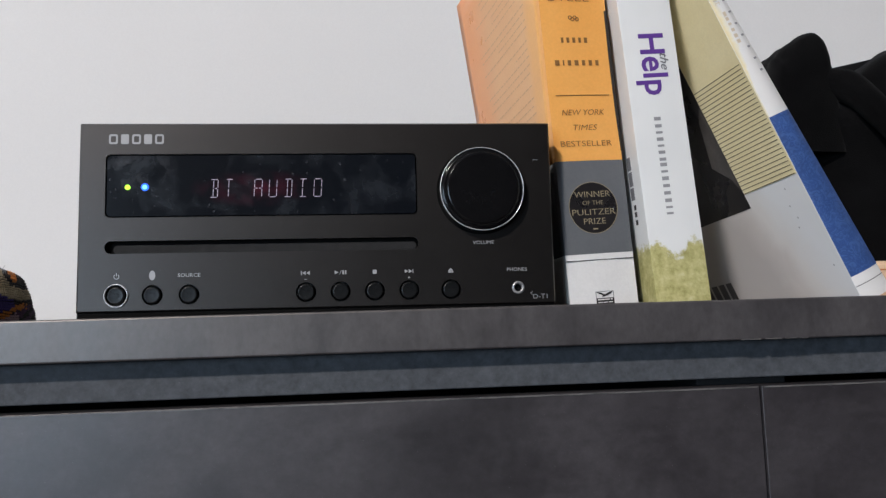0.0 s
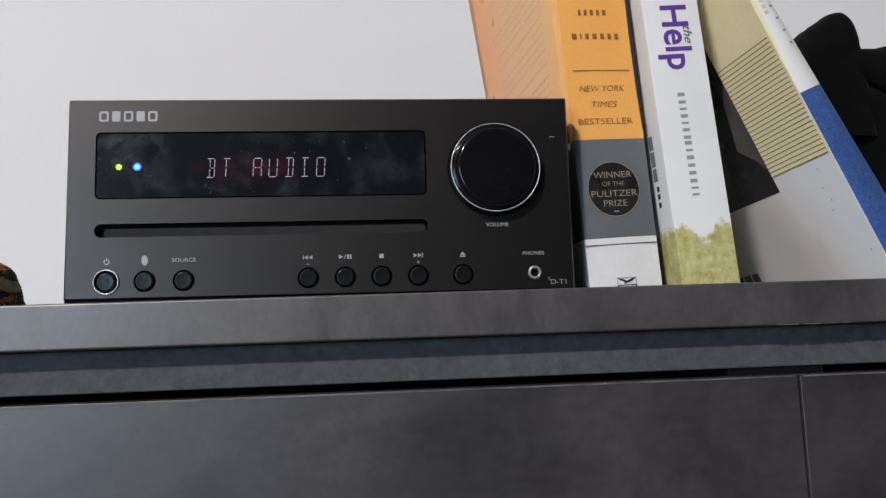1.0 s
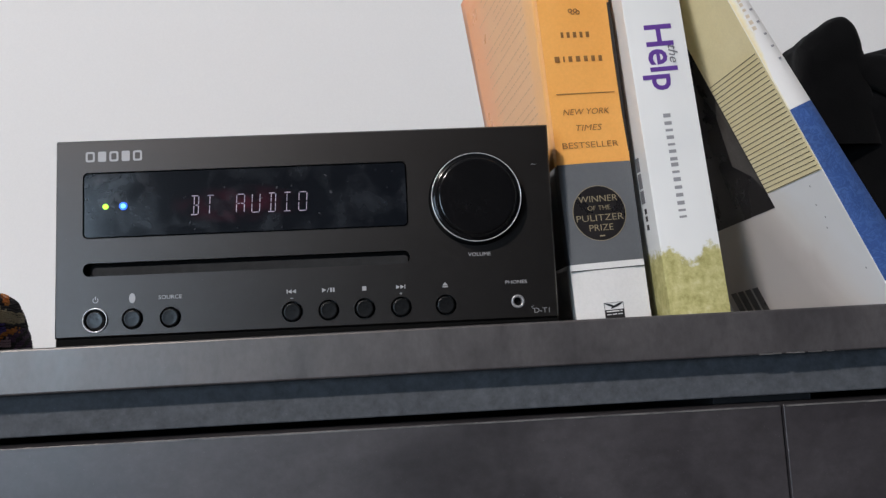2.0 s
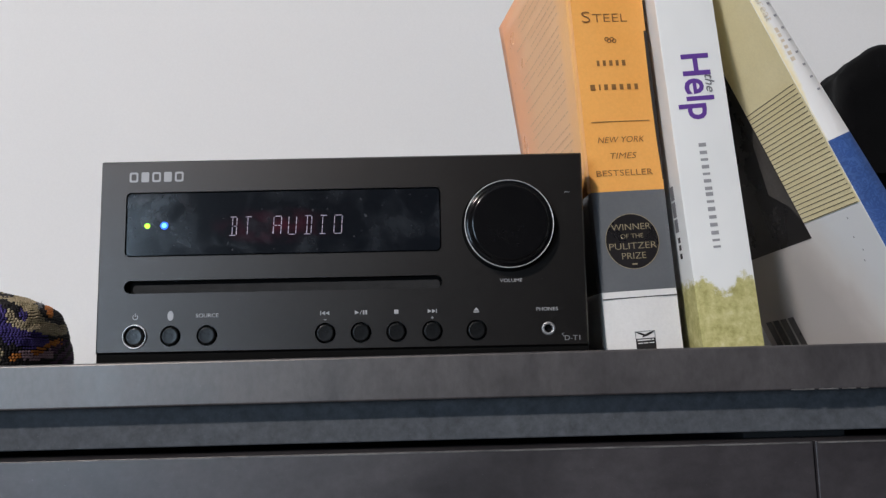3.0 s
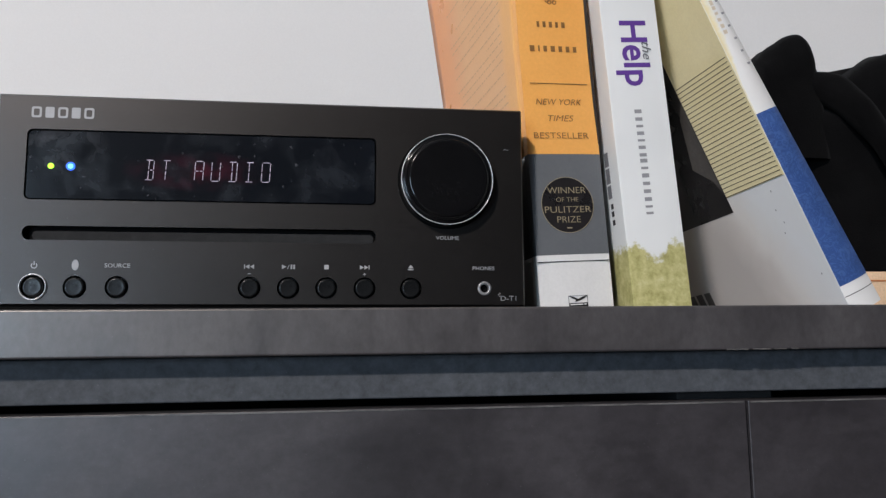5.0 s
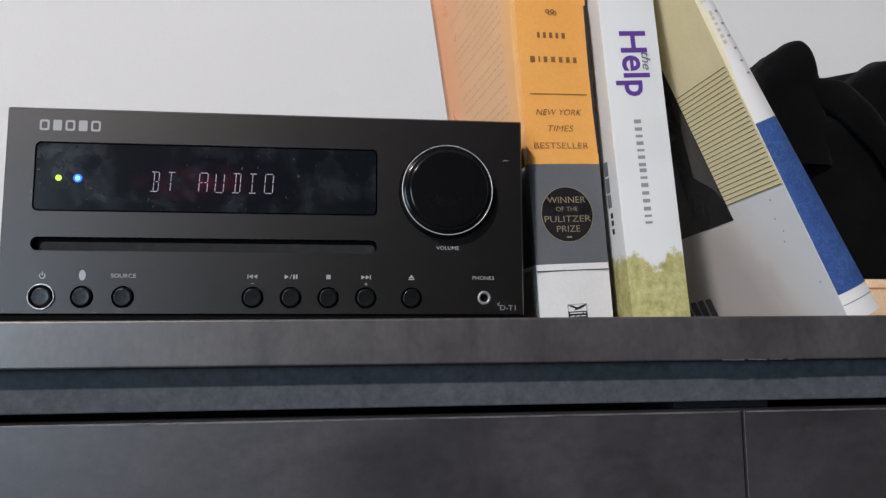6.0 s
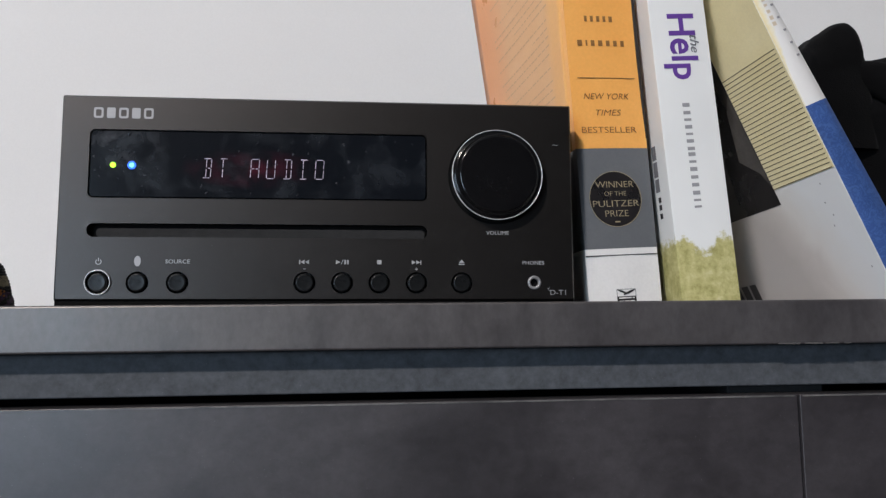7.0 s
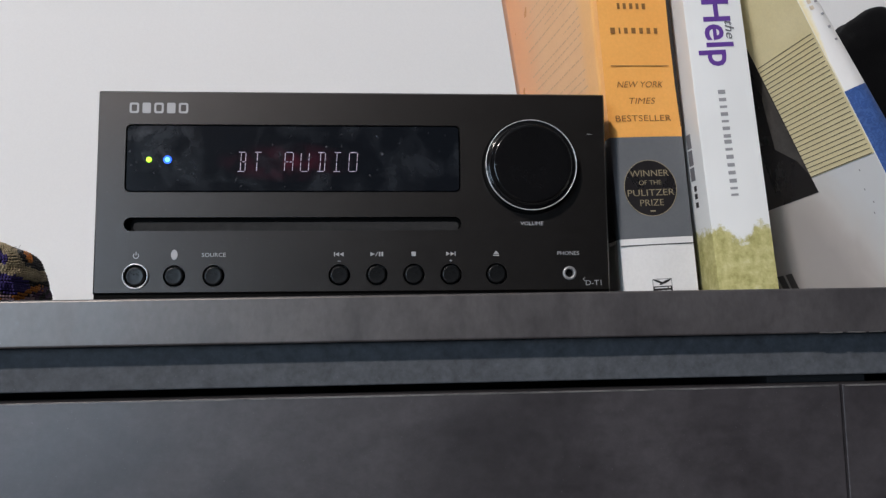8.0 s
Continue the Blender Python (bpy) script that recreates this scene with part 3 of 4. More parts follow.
# indicator lights and segment characters
part("green_indicator", prism(disc(0.00115, 20), -0.0001, 0.0006, -0.0842, Z(1.1632)), LED_GREEN, stereo, "lit green indicator light")
blue = part("blue_indicator", prism(disc(0.00095, 20), -0.0002, 0.0006, -0.0768, Z(1.1632)), LED_BLUE, stereo, "lit blue indicator light")
# halo of the blue light, modelled as a flat glowing ring
part("halo_ring", ring_plate(disc(0.0017, 24), [disc(0.00095, 24)], -0.0001, 0.0005), LED_HALO, blue, "flat emissive ring standing in for the blue light's halo", at=pose(-0.0768, 0, Z(1.1632)))
SEGS = {
    "a": (-1, 1, 1, 1), "d": (-1, -1, 1, -1), "f": (-1, 0, -1, 1), "b": (1, 0, 1, 1), "e": (-1, -1, -1, 0), "c": (1, -1, 1, 0),
    "g": (-1, 0, 0, 0), "h": (0, 0, 1, 0), "i": (-0.15, 0, -0.15, 1), "l": (-0.15, -1, -0.15, 0)}
SIGNS = {"B": "abcdhil", "T": "ail", "A": "abcefgh", "U": "bcdef", "D": "abcdil", "I": "adil", "O": "abcdef"}


def character(sign):
    bm = bmesh.new()
    hw, hh, t = 0.00165, 0.0040, 0.00015
    for s in SIGNS[sign]:
        x0, z0, x1, z1 = SEGS[s]
        g = 0.00035
        if z0 == z1:
            r = (x0 * hw + g, x1 * hw - g, z0 * hh - t, z0 * hh + t)
            rects = [r]
        else:
            lo, hi = z0 * hh + g, z1 * hh - g
            mid = (lo + hi) / 2
            rects = [(x0 * hw - t, x0 * hw + t, lo, mid - 0.00012), (x0 * hw - t, x0 * hw + t, mid + 0.00012, hi)]
        for xa, xb, za, zb in rects:
            vs = [bm.verts.new((x + 0.055 * z, 0.0, z)) for x, z in ((xa, za), (xb, za), (xb, zb), (xa, zb))]
            bm.faces.new(vs)
    made = bmesh.ops.extrude_face_region(bm, geom=bm.faces[:])
    bmesh.ops.translate(bm, vec=(0, 0.0003, 0), verts=[v for v in made["geom"] if isinstance(v, bmesh.types.BMVert)])
    return bm


for sign, x in zip("BTAUDIO", (-0.0470, -0.0404, -0.0277, -0.0212, -0.0146, -0.0079, -0.0014)):
    part("segment_character", character(sign), SEGMENT, glass, "pale lilac lit segment character", at=pose(x, 0.0000, Z(1.1624)))

# disc slot: dark trough with a lower lip
part("slot_back", prism(rounded(SW - 0.0002, SH - 0.0002, 0.0026), 0.0032, 0.0042, SX, SZ), HOLE, stereo)
part("slot_flap", prism(rounded(SW - 0.0044, SH * 0.66, 0.0016), 0.0016, 0.003, SX + 0.0012, SZ - SH * 0.16), FELT, stereo, "black felt dust flap in the disc slot")


def button_bm(r):
    return turned([(r * 0.92, 0.004), (r * 0.92, -0.0001), (r * 0.90, -0.0004), (r * 0.85, -0.0007), (r * 0.78, -0.00085), (r * 0.72, -0.00088), (r * 0.68, -0.00086), (r * 0.3, -0.00088), (0, -0.00088)], 40)


shared = finish("button", button_bm(0.0041), BUTTON, True)
for x, r in BUTTONS:
    part("button", shared, BUTTON, stereo, at=pose(x, 0, BUTTON_Z))
power = part("power_button", finish("power_button", button_bm(0.0042), BUTTON, True), BUTTON, stereo, "round black power button in a chrome ring", at=pose(-0.0882, 0, BUTTON_Z))
part("chrome_ring", turned([(0.0046, 0.0006), (0.00465, -0.0006), (0.0048, -0.0010), (0.0050, -0.0009), (0.00515, -0.0005), (0.0052, 0.0003)], 48), SILVER, power, "silver ring", smooth=True)
jack = part("headphone_socket", turned([(0.0017, 0.004), (0.0017, -0.0002), (0.0020, -0.0006), (0.0027, -0.0005), (0.0030, 0.0002)], 36), NICKEL, stereo, "metal headphone socket", at=pose(PHONES[0], 0, PHONES[1]), smooth=True)
part("socket_hole", turned([(0.0017, 0.0015), (0.0, 0.0016)], 24), HOLE, jack)

# volume knob
KN = pose(0.0723, 0, Z(1.1604))
knob = part("volume_knob", turned([(0.0189, 0.0), (0.0188, -0.0040), (0.0186, -0.0045), (0.0180, -0.0046), (0.0172, -0.0047), (0.0168, -0.0053), (0.0166, -0.0064), (0.0163, -0.0070), (0.0158, -0.0073), (0.0150, -0.0074), (0.0, -0.0076)], 96), GLOSS, stereo, "large gloss black volume knob", at=KN, smooth=True)
part("knob_ring", turned([(0.0190, -0.0036), (0.0191, -0.0045), (0.0190, -0.0049), (0.01885, -0.0050), (0.01872, -0.0048), (0.0187, -0.0044)], 96), SILVER, knob, "thin silver ring", smooth=True)
part("knob_gap", turned([(0.0191, -0.0001), (0.0202, -0.0002), (0.0203, 0.0002)], 80), HOLE, knob)

# printing on the front
PY = -0.00012


def printed(me, x, z, parent=stereo, material=PRINT, label="", y=PY, turn=0.0):
    return part("lettering", me, material, parent, label, at=pose(x, y, z) @ pose(0, 0, 0, 0, turn, 0))


for i in range(5):  # maker's mark as plain blocks
    x = -0.0908 + i * 0.00495 + 0.0002
    part("logo_block", ring_plate(rounded(0.0038, 0.0044, 0.0008, 3), [rounded(0.0022, 0.0028, 0.0005, 3)], -0.0001, 0.0001) if i % 2 == 0 else prism(rounded(0.0034, 0.0044, 0.0005, 2), -0.0001, 0.0001), PRINT, stereo, "silver block of the maker's mark", at=pose(x, 0, Z(1.1848)))
TZ = Z(1.1240)
printed(letters("SOURCE", 0.0023, PRINT_SOFT, stretch=1.12), -0.0574, TZ)
printed(letters("VOLUME", 0.0022, PRINT_SOFT, stretch=1.12), 0.0727, Z(1.1365), material=PRINT)
printed(letters("PHONES", 0.0022, PRINT_SOFT, stretch=1.12), 0.0877, TZ)
printed(letters("D-T1", 0.0030, PRINT_DIM, stretch=1.15), 0.0980, Z(1.1116))


def signs_bm(shapes):
    bm = bmesh.new()
    for pts in shapes:
        bm.faces.new([bm.verts.new((x, -0.0001, z)) for x, z in pts])
    made = bmesh.ops.extrude_face_region(bm, geom=bm.faces[:])
    bmesh.ops.translate(bm, vec=(0, 0.0002, 0), verts=[v for v in made["geom"] if isinstance(v, bmesh.types.BMVert)])
    return bm


def tri(x0, x1, h):
    return [(x0, -h), (x1, 0), (x0, h)]


def bar(x0, x1, z0, z1):
    return [(x0, z0), (x1, z0), (x1, z1), (x0, z1)]


E3 = 0.0009
part("symbol", signs_bm([bar(-0.0021, -0.0017, -E3, E3), tri(0.0000, -0.0016, E3), tri(0.0018, 0.0002, E3), bar(-0.0006, 0.0006, -0.0030, -0.0027)]), PRINT_SOFT, stereo, at=pose(-0.0070, 0, TZ))
part("symbol", signs_bm([tri(-0.0026, -0.0008, E3), [(-0.0006, -E3), (-0.0003, -E3), (0.0005, E3), (0.0002, E3)], bar(0.0008, 0.0015, -E3, E3), bar(0.0019, 0.0026, -E3, E3)]), PRINT_SOFT, stereo, at=pose(0.0083, 0, TZ))
part("symbol", signs_bm([bar(-0.0009, 0.0009, -E3, E3)]), PRINT_SOFT, stereo, at=pose(0.0234, 0, TZ))
part("symbol", signs_bm([tri(-0.0019, -0.0003, E3), tri(-0.0001, 0.0015, E3), bar(0.0016, 0.0020, -E3, E3), bar(-0.0006, 0.0006, -0.0030, -0.0027), bar(-0.00015, 0.00015, -0.00345, -0.0031), bar(-0.00015, 0.00015, -0.0026, -0.00225)]), PRINT_SOFT, stereo, at=pose(0.0387, 0, TZ))
part("symbol", signs_bm([[(-0.0012, -0.0002), (0.0012, -0.0002), (0, 0.0012)], bar(-0.0012, 0.0012, -0.0010, -0.0005)]), PRINT_SOFT, stereo, at=pose(0.0575, 0, TZ))
arc = [(0.0012 * math.sin(radians(a)), 0.0012 * math.cos(radians(a))) for a in range(40, 321, 20)]
arc_in = [(0.00088 * math.sin(radians(a)), 0.00088 * math.cos(radians(a))) for a in range(40, 321, 20)]
part("symbol", signs_bm([[arc[i], arc[i + 1], arc_in[i + 1], arc_in[i]] for i in range(len(arc) - 1)] + [bar(-0.00018, 0.00018, 0.0002, 0.0016)]), PRINT, stereo, "silver power symbol", at=pose(-0.0882, 0, TZ - 0.0002))
part("symbol", prism([(0.0013 * math.cos(a * math.pi / 12), 0.0021 * math.sin(a * math.pi / 12)) for a in range(24)], -0.0001, 0.0001), PRINT, stereo, "plain oval wireless symbol", at=pose(-0.0731, 0, TZ + 0.0001))
part("dust_fleck", signs_bm([bar(-0.0006, -0.0001, -0.0004, 0.0001), bar(0.0001, 0.0003, 0.0001, 0.0006), bar(-0.0002, 0.0004, -0.0010, -0.0007)]), PRINT_DIM, stereo, "specks of dust", at=pose(0.0942, 0, Z(1.1133)))
part("scratch", signs_bm([[(-0.0015, -0.0002), (-0.0009, 0.0003), (0.0006, 0.00012), (0.0015, 0.0004), (0.0005, 0.00035), (-0.0009, 0.0006)]]), PRINT, stereo, "small pale scratch", at=pose(0.0981, 0, Z(1.1742)))


# ---- books ----
def sheared(corner, lean, turn, m=None):
    """Pose of a book: corner is the foot of its spine's outer fold; it leans by lean and is turned about its own height."""
    return Matrix.Translation(corner) @ Matrix.Rotation(radians(-lean), 4, "Y") @ Matrix.Rotation(radians(turn), 4, "Z")


def rule(x0, x1, z0, z1, material, parent, y=-0.0001, name="rule", label=""):
    return part(name, strip(x0, x1, z0, z1, y, 0.00008), material, parent, label)


def spine_bm(w, h, bulge, n=10, z0=0.0, deep=0.004):
    """A spine panel, slightly rounded across, facing -y."""
    bm = bmesh.new()
    cols = []
    for i in range(n + 1):
        x = w * i / n
        y = -bulge * (1 - (2 * i / n - 1) ** 2)
        cols.append([bm.verts.new((x, y, z0)), bm.verts.new((x, y, h)), bm.verts.new((x, deep, h)), bm.verts.new((x, deep, z0))])
    for p, q in zip(cols, cols[1:]):
        for k in range(4):
            bm.faces.new((p[k], q[k], q[(k + 1) % 4], p[(k + 1) % 4]))
    bm.faces.new(cols[0]), bm.faces.new(cols[-1][::-1])
    return bm


# thick orange paperback whose front cover flares open
B1 = sheared((0.1157, 0.0155, SHELF), 3.55, 8.5)
book = holder("paperback_book", B1, "thick orange and grey paperback standing beside the stereo", "book", "books on the cabinet")
BW, BH, BD = 0.0352, 0.2085, 0.136
part("page_block", box(0.0130, BW - 0.0016, 0.0045, BD - 0.003, 0.001, BH - 0.001, 0.0004), PAPER, book, "cream page edges")


def flared_cover(z0, z1):
    """A band of the front cover sheet: hinged at the spine, opening further towards its top."""
    bm = bmesh.new()
    n, k = 16, 12
    grid = []
    for j in range(k + 1):
        z = z0 + (z1 - z0) * j / k
        f = max(0.0, z - 0.06) / (BH - 0.06)
        row = []
        for i in range(n + 1):
            s = i / n
            x = -0.0002 * f * s - 0.0010 * f * s ** 3 + 0.0105 * (1 - f) * s
            row.append(bm.verts.new((x, 0.0005 + BD * s, z)))
        grid.append(row)
    for j in range(k):
        for i in range(n):
            bm.faces.new((grid[j][i], grid[j][i + 1], grid[j + 1][i + 1], grid[j + 1][i]))
    made = bmesh.ops.extrude_face_region(bm, geom=bm.faces[:])
    bmesh.ops.translate(bm, vec=(0.0004, 0, 0), verts=[v for v in made["geom"] if isinstance(v, bmesh.types.BMVert)])
    return bm


def cover_x(y, z):
    f, s = max(0.0, z - 0.06) / (BH - 0.06), (y - 0.0005) / BD
    return -0.0002 * f * s - 0.0010 * f * s ** 3 + 0.0105 * (1 - f) * s


Zg, Zw = 0.0258, 0.0714
cover = part("front_cover", flared_cover(Zw, BH), ORANGE_PALE, book, "pale orange front cover curling open", smooth=True)
part("cover_band", flared_cover(Zg, Zw - 0.00002), GREY_CARD, book, "slate grey band of the front cover", smooth=True)
part("cover_foot", flared_cover(-0.0015, Zg - 0.00002), WHITE_CARD, book, "white foot of the front cover", smooth=True)
part("back_cover", box(BW - 0.0010, BW - 0.0005, 0.003, BD, -0.0022, BH), INK, book, "dark back cover")
part("spine_top", spine_bm(BW, BH, 0.0006, z0=Zw), ORANGE, book, "orange upper spine", smooth=False)
part("spine_middle", spine_bm(BW, Zw - 0.00005, 0.0006, z0=Zg), GREY_CARD, book, "slate grey band of the spine")
part("spine_foot", spine_bm(BW, Zg - 0.00005, 0.0006, z0=-0.0024), WHITE_CARD, book, "white foot of the spine")
bm = signs_bm([[(BW - 0.0003, 0.0760), (BW + 0.0002, 0.0760), (BW + 0.0002, 0.1480), (BW - 0.0011, 0.1475), (BW - 0.0013, 0.1200), (BW - 0.0010, 0.0950)]])
part("dark_edge", bm, INK, book, "dark strip along the edge of the spine", at=pose(0, -0.0003, 0))
rule(0.0, BW, Zg - 0.0033, Zg - 0.0029, INK, book, -0.0006)
YB = -0.00075
rule(0.0035, BW - 0.0035, 0.10395, 0.10425, INK_BROWN, book, YB)


def on(me, x, z, parent, y=YB, turn=0.0, label="", name="lettering"):
    return part(name, me, None, parent, label, at=pose(x, y, z) @ pose(0, 0, 0, 0, turn, 0))


mid = BW / 2
on(letters("NEW YORK", 0.0041, INK_BROWN, 0.25, -0.00006, width=0.0224), mid - 0.0008, 0.0955, book)
on(letters("TIMES", 0.0041, INK_BROWN, 0.25, -0.00006, width=0.0125), mid - 0.0004, 0.0879, book)
on(letters("BESTSELLER", 0.0040, INK_BROWN, 0, -0.00006, width=0.0268), mid - 0.0008, 0.0799, book)
on(letters("S", 0.0080, INK_BROWN, 0, -0.00014, width=0.0042), mid - 0.0112, 0.1549, book)
on(letters("TEEL", 0.0060, INK_BROWN, 0, -0.0001, width=0.0168), mid + 0.0003, 0.1543, book)
for dx, dz in ((-0.0023, 0.0004), (-0.0012, -0.0004), (0.0002, 0.0004), (0.0013, -0.0004)):  # small knot ornament
    part("ornament", ring_plate(disc(0.00105, 20), [disc(0.00068, 20)], -0.00008, 0.00004), INK_BROWN, book, at=pose(mid + dx, YB, 0.1434 + dz))


def name_bars(widths, x, z, tall, material, parent, gap=0.0007, y=YB, upright=False):
    """A name that is not spelt out: a row of plain bars, centred on x, z."""
    total = sum(widths) + gap * (len(widths) - 1)
    p = -total / 2
    for w in widths:
        if upright:
            rule(x - tall / 2, x + tall / 2, z - p - w, z - p, material, parent, y, "author_bar")
        else:
            rule(x + p, x + p + w, z - tall / 2, z + tall / 2, material, parent, y, "author_bar")
        p += w + gap


name_bars((0.0012, 0.0014, 0.0015, 0.0013, 0.0016), mid - 0.0014, 0.1322, 0.0026, INK_NAME, book, 0.0017)
name_bars((0.0022, 0.0007, 0.0017, 0.0020, 0.0017, 0.0017, 0.0016), mid - 0.0012, 0.1206, 0.0026, INK_NAME, book, 0.0019)
seal = part("award_seal", prism(disc(0.0127, 48), -0.00006, 0.00006), PHOTO_BLACK, book, "round black award seal", at=pose(mid - 0.0008, YB + 0.0001, 0.0481))
for text, wide, size, z in (("WINNER", 0.0186, 0.0042, 0.0066), ("OF THE", 0.0107, 0.0030, 0.0024), ("PULITZER", 0.0224, 0.0042, -0.0021), ("PRIZE", 0.0113, 0.0042, -0.0066)):
    part("lettering", letters(text, size, GOLD_INK, 0, -0.00005, width=wide), GOLD_INK, seal, at=pose(0, -0.00015, z))
part("seal_border", ring_plate(disc(0.0127, 48), [disc(0.01245, 48)], -0.00012, -0.00004), GOLD_INK, seal, "thin gold border")
rule(mid - 0.0020, mid + 0.0004, 0.0374, 0.0380, GOLD_INK, book, YB - 0.0001, "small_print")
# publisher's emblem as plain shapes
emblem = part("emblem", ring_plate(shifted(rounded(0.0092, 0.0110, 0.0002, 1), 0, 0), [rounded(0.0089, 0.0107, 0.0002, 1)], -0.00008, 0.00004), INK, book, "small black emblem", at=pose(mid + 0.0002, YB, 0.0020))
part("bird", signs_bm([[(-0.0044, 0.0053), (-0.0020, 0.0049), (0.0, 0.0040), (0.0022, 0.0049), (0.0044, 0.0053), (0.0030, 0.0042), (0.0012, 0.0034), (-0.0016, 0.0027), (-0.0010, 0.0036), (-0.0028, 0.0043)]]), INK, emblem)
part("ground", signs_bm([bar(-0.0044, 0.0044, -0.0045, 0.0023)]), INK, emblem, "black block under the bird")
for x0, x1, z0, z1 in ((-0.0039, 0.0022, 0.0013, 0.0018), (0.0027, 0.0037, 0.0013, 0.0018), (-0.0038, -0.0016, 0.0000, 0.0004), (-0.0011, 0.0010, 0.0000, 0.0004), (0.0015, 0.0037, 0.0000, 0.0004)):
    part("text_bar", strip(x0, x1, z0, z1, -0.0002, 0.00004), WHITE_CARD, emblem, "white bar of unreadable print")

# small print on the flared cover: ragged lines of unreadable text
rng = random.Random(4)
z = 0.0885
count = 0
while z < BH - 0.012:
    count += 1
    y0 = 0.0215 + rng.uniform(-0.001, 0.002)
    y1 = rng.choice((0.05, 0.075, 0.09, 0.098, 0.105)) + rng.uniform(-0.006, 0.006)
    bm = bmesh.new()
    y = y0
    while y < y1:
        wl = rng.uniform(0.0018, 0.0062)
        e = min(y + wl, y1)
        vs = [bm.verts.new((cover_x(p, q) - 0.00015, p, q)) for p, q in ((y, z), (e, z), (e, z + 0.0007), (y, z + 0.0007))]
        bm.faces.new(vs)
        y = e + rng.uniform(0.0007, 0.0018)
    part("text_line", bm, INK_FADED, cover)
    z += rng.choice((0.0042, 0.0042, 0.0044, 0.0068))

# white paperback with a tree picture on its foot
B2 = sheared((0.1578, 0.0140, SHELF), 4.6, 4.0)
novel = holder("white_paperback", B2, "white paperback with purple title and green trees on its spine", "book", "books on the cabinet")
NW, NH, ND = 0.0273, 0.2050, 0.132
part("page_block", box(0.001, NW - 0.001, 0.004, ND - 0.002, 0.001, NH - 0.001, 0.0004), PAPER, novel, "cream page edges")
part("spine", spine_bm(NW, NH, 0.0005, z0=-0.0024), TREES, novel, "white spine with yellow-green tree picture at its foot")
part("front_cover", box(-0.0003, 0.0003, 0.0002, ND, -0.001, NH, 0.0001, 1), TREES, novel, "white cover with yellow-green trees at its foot")
part("back_cover", box(NW - 0.0005, NW + 0.0001, 0.0035, ND, -0.0022, NH), TREES, novel)
for i, (z0, z1) in enumerate(((0.0690, 0.0755), (0.0610, 0.0680), (0.0540, 0.0600))):
    part("code_block", box(-0.0005, -0.0002, 0.0095, 0.0135, z0, z1), GREY_INK, novel, "grey block of unreadable print")
for z0 in (0.0490, 0.0455, 0.0415):
    part("code_block", box(-0.0005, -0.0002, 0.0095, 0.0118, z0, z0 + 0.0024), INK, novel)
on(letters("Help", 0.0182, PURPLE, 0, 0.0003, width=0.0312), 0.0124, 0.1192, novel, -0.0006, 90)
on(letters("the", 0.0062, GREY_INK, 0.3, width=0.0084), 0.0200, 0.1203, novel, -0.0007, 90)
name_bars((0.0017, 0.0015, 0.0011, 0.0016, 0.0010, 0.0015, 0.0015), 0.0122, 0.0815, 0.0034, GREY_NAME, novel, 0.0020, -0.0006, True)
name_bars((0.0017, 0.0011, 0.0018, 0.0015, 0.0016, 0.0017, 0.0010, 0.0010), 0.0122, 0.0568, 0.0034, GREY_NAME, novel, 0.0020, -0.0006, True)

# leaning book in a pale jacket
LEAN, RISE = 24.1, 0.1015
u = Vector((-math.sin(radians(LEAN)), 0, math.cos(radians(LEAN))))
foot = Vector((0.2193, 0.0135, 1.1982)) - u * RISE
B3 = sheared(foot, LEAN, 10)
jacketed = holder("leaning_book", B3, "pale jacketed book leaning over, gold striped cover and blue spine", "book", "books on the cabinet")
GH, GD = 0.2020, 0.125


def gw(z):
    """Width of the spine: it is squeezed towards the top."""
    return 0.0182 - 0.0555 * z


def squeezed(bm):
    """Narrows a slab of unit width to the spine's width at each height."""
    for v in bm.verts:
        v.co.x *= gw(v.co.z)
    return bm


part("page_block", squeezed(box(0.06, 0.94, 0.003, GD - 0.002, 0.001, GH - 0.001)), PAPER, jacketed, "cream page edges")
part("front_cover", box(-0.0002, 0.0005, 0.0001, GD, 0, GH), JACKET, jacketed, "pale cover fading into a grey photograph")
part("back_cover", squeezed(box(0.965, 1.0, 0.0025, GD, 0, GH)), COOL_CARD, jacketed)


def band_bm(z0, z1, off=0.0, n=12, m=8):
    """A strip round the rounded, tapering spine."""
    bm = bmesh.new()
    grid = []
    for j in range(m + 1):
        z = z0 + (z1 - z0) * j / m
        row = []
        for i in range(n + 1):
            s = i / n
            x = gw(z) * s
            y = -0.0016 * (1 - (2 * s - 1) ** 2) - off
            row.append(bm.verts.new((x, y, z)))
        grid.append(row)
    for j in range(m):
        for i in range(n):
            bm.faces.new((grid[j][i], grid[j][i + 1], grid[j + 1][i + 1], grid[j + 1][i]))
    made = bmesh.ops.extrude_face_region(bm, geom=bm.faces[:])
    bmesh.ops.translate(bm, vec=(0, 0.0011 if off == 0 else 0.00008, 0), verts=[v for v in made["geom"] if isinstance(v, bmesh.types.BMVert)])
    return bm


part("spine", band_bm(0, GH), SPINE_PRINT, jacketed, "white rounded spine", smooth=False)
part("blue_band", band_bm(RISE - 0.0875, RISE, 0.00012), BLUE, jacketed, "patterned blue band round the spine")
part("fine_line", band_bm(RISE - 0.0930, RISE - 0.0927, 0.0001), INK, jacketed)


def on_cover(c0, c1, a0, a1, lift=0.0003):
    """A thin printed patch on the cover; c runs back from the spine, a up from the blue band's top."""
    x0, x1 = -0.0002 - lift, -0.0002 - lift + 0.0001
    return box(x0, x1, c0, c1, RISE + a0, RISE + a1)


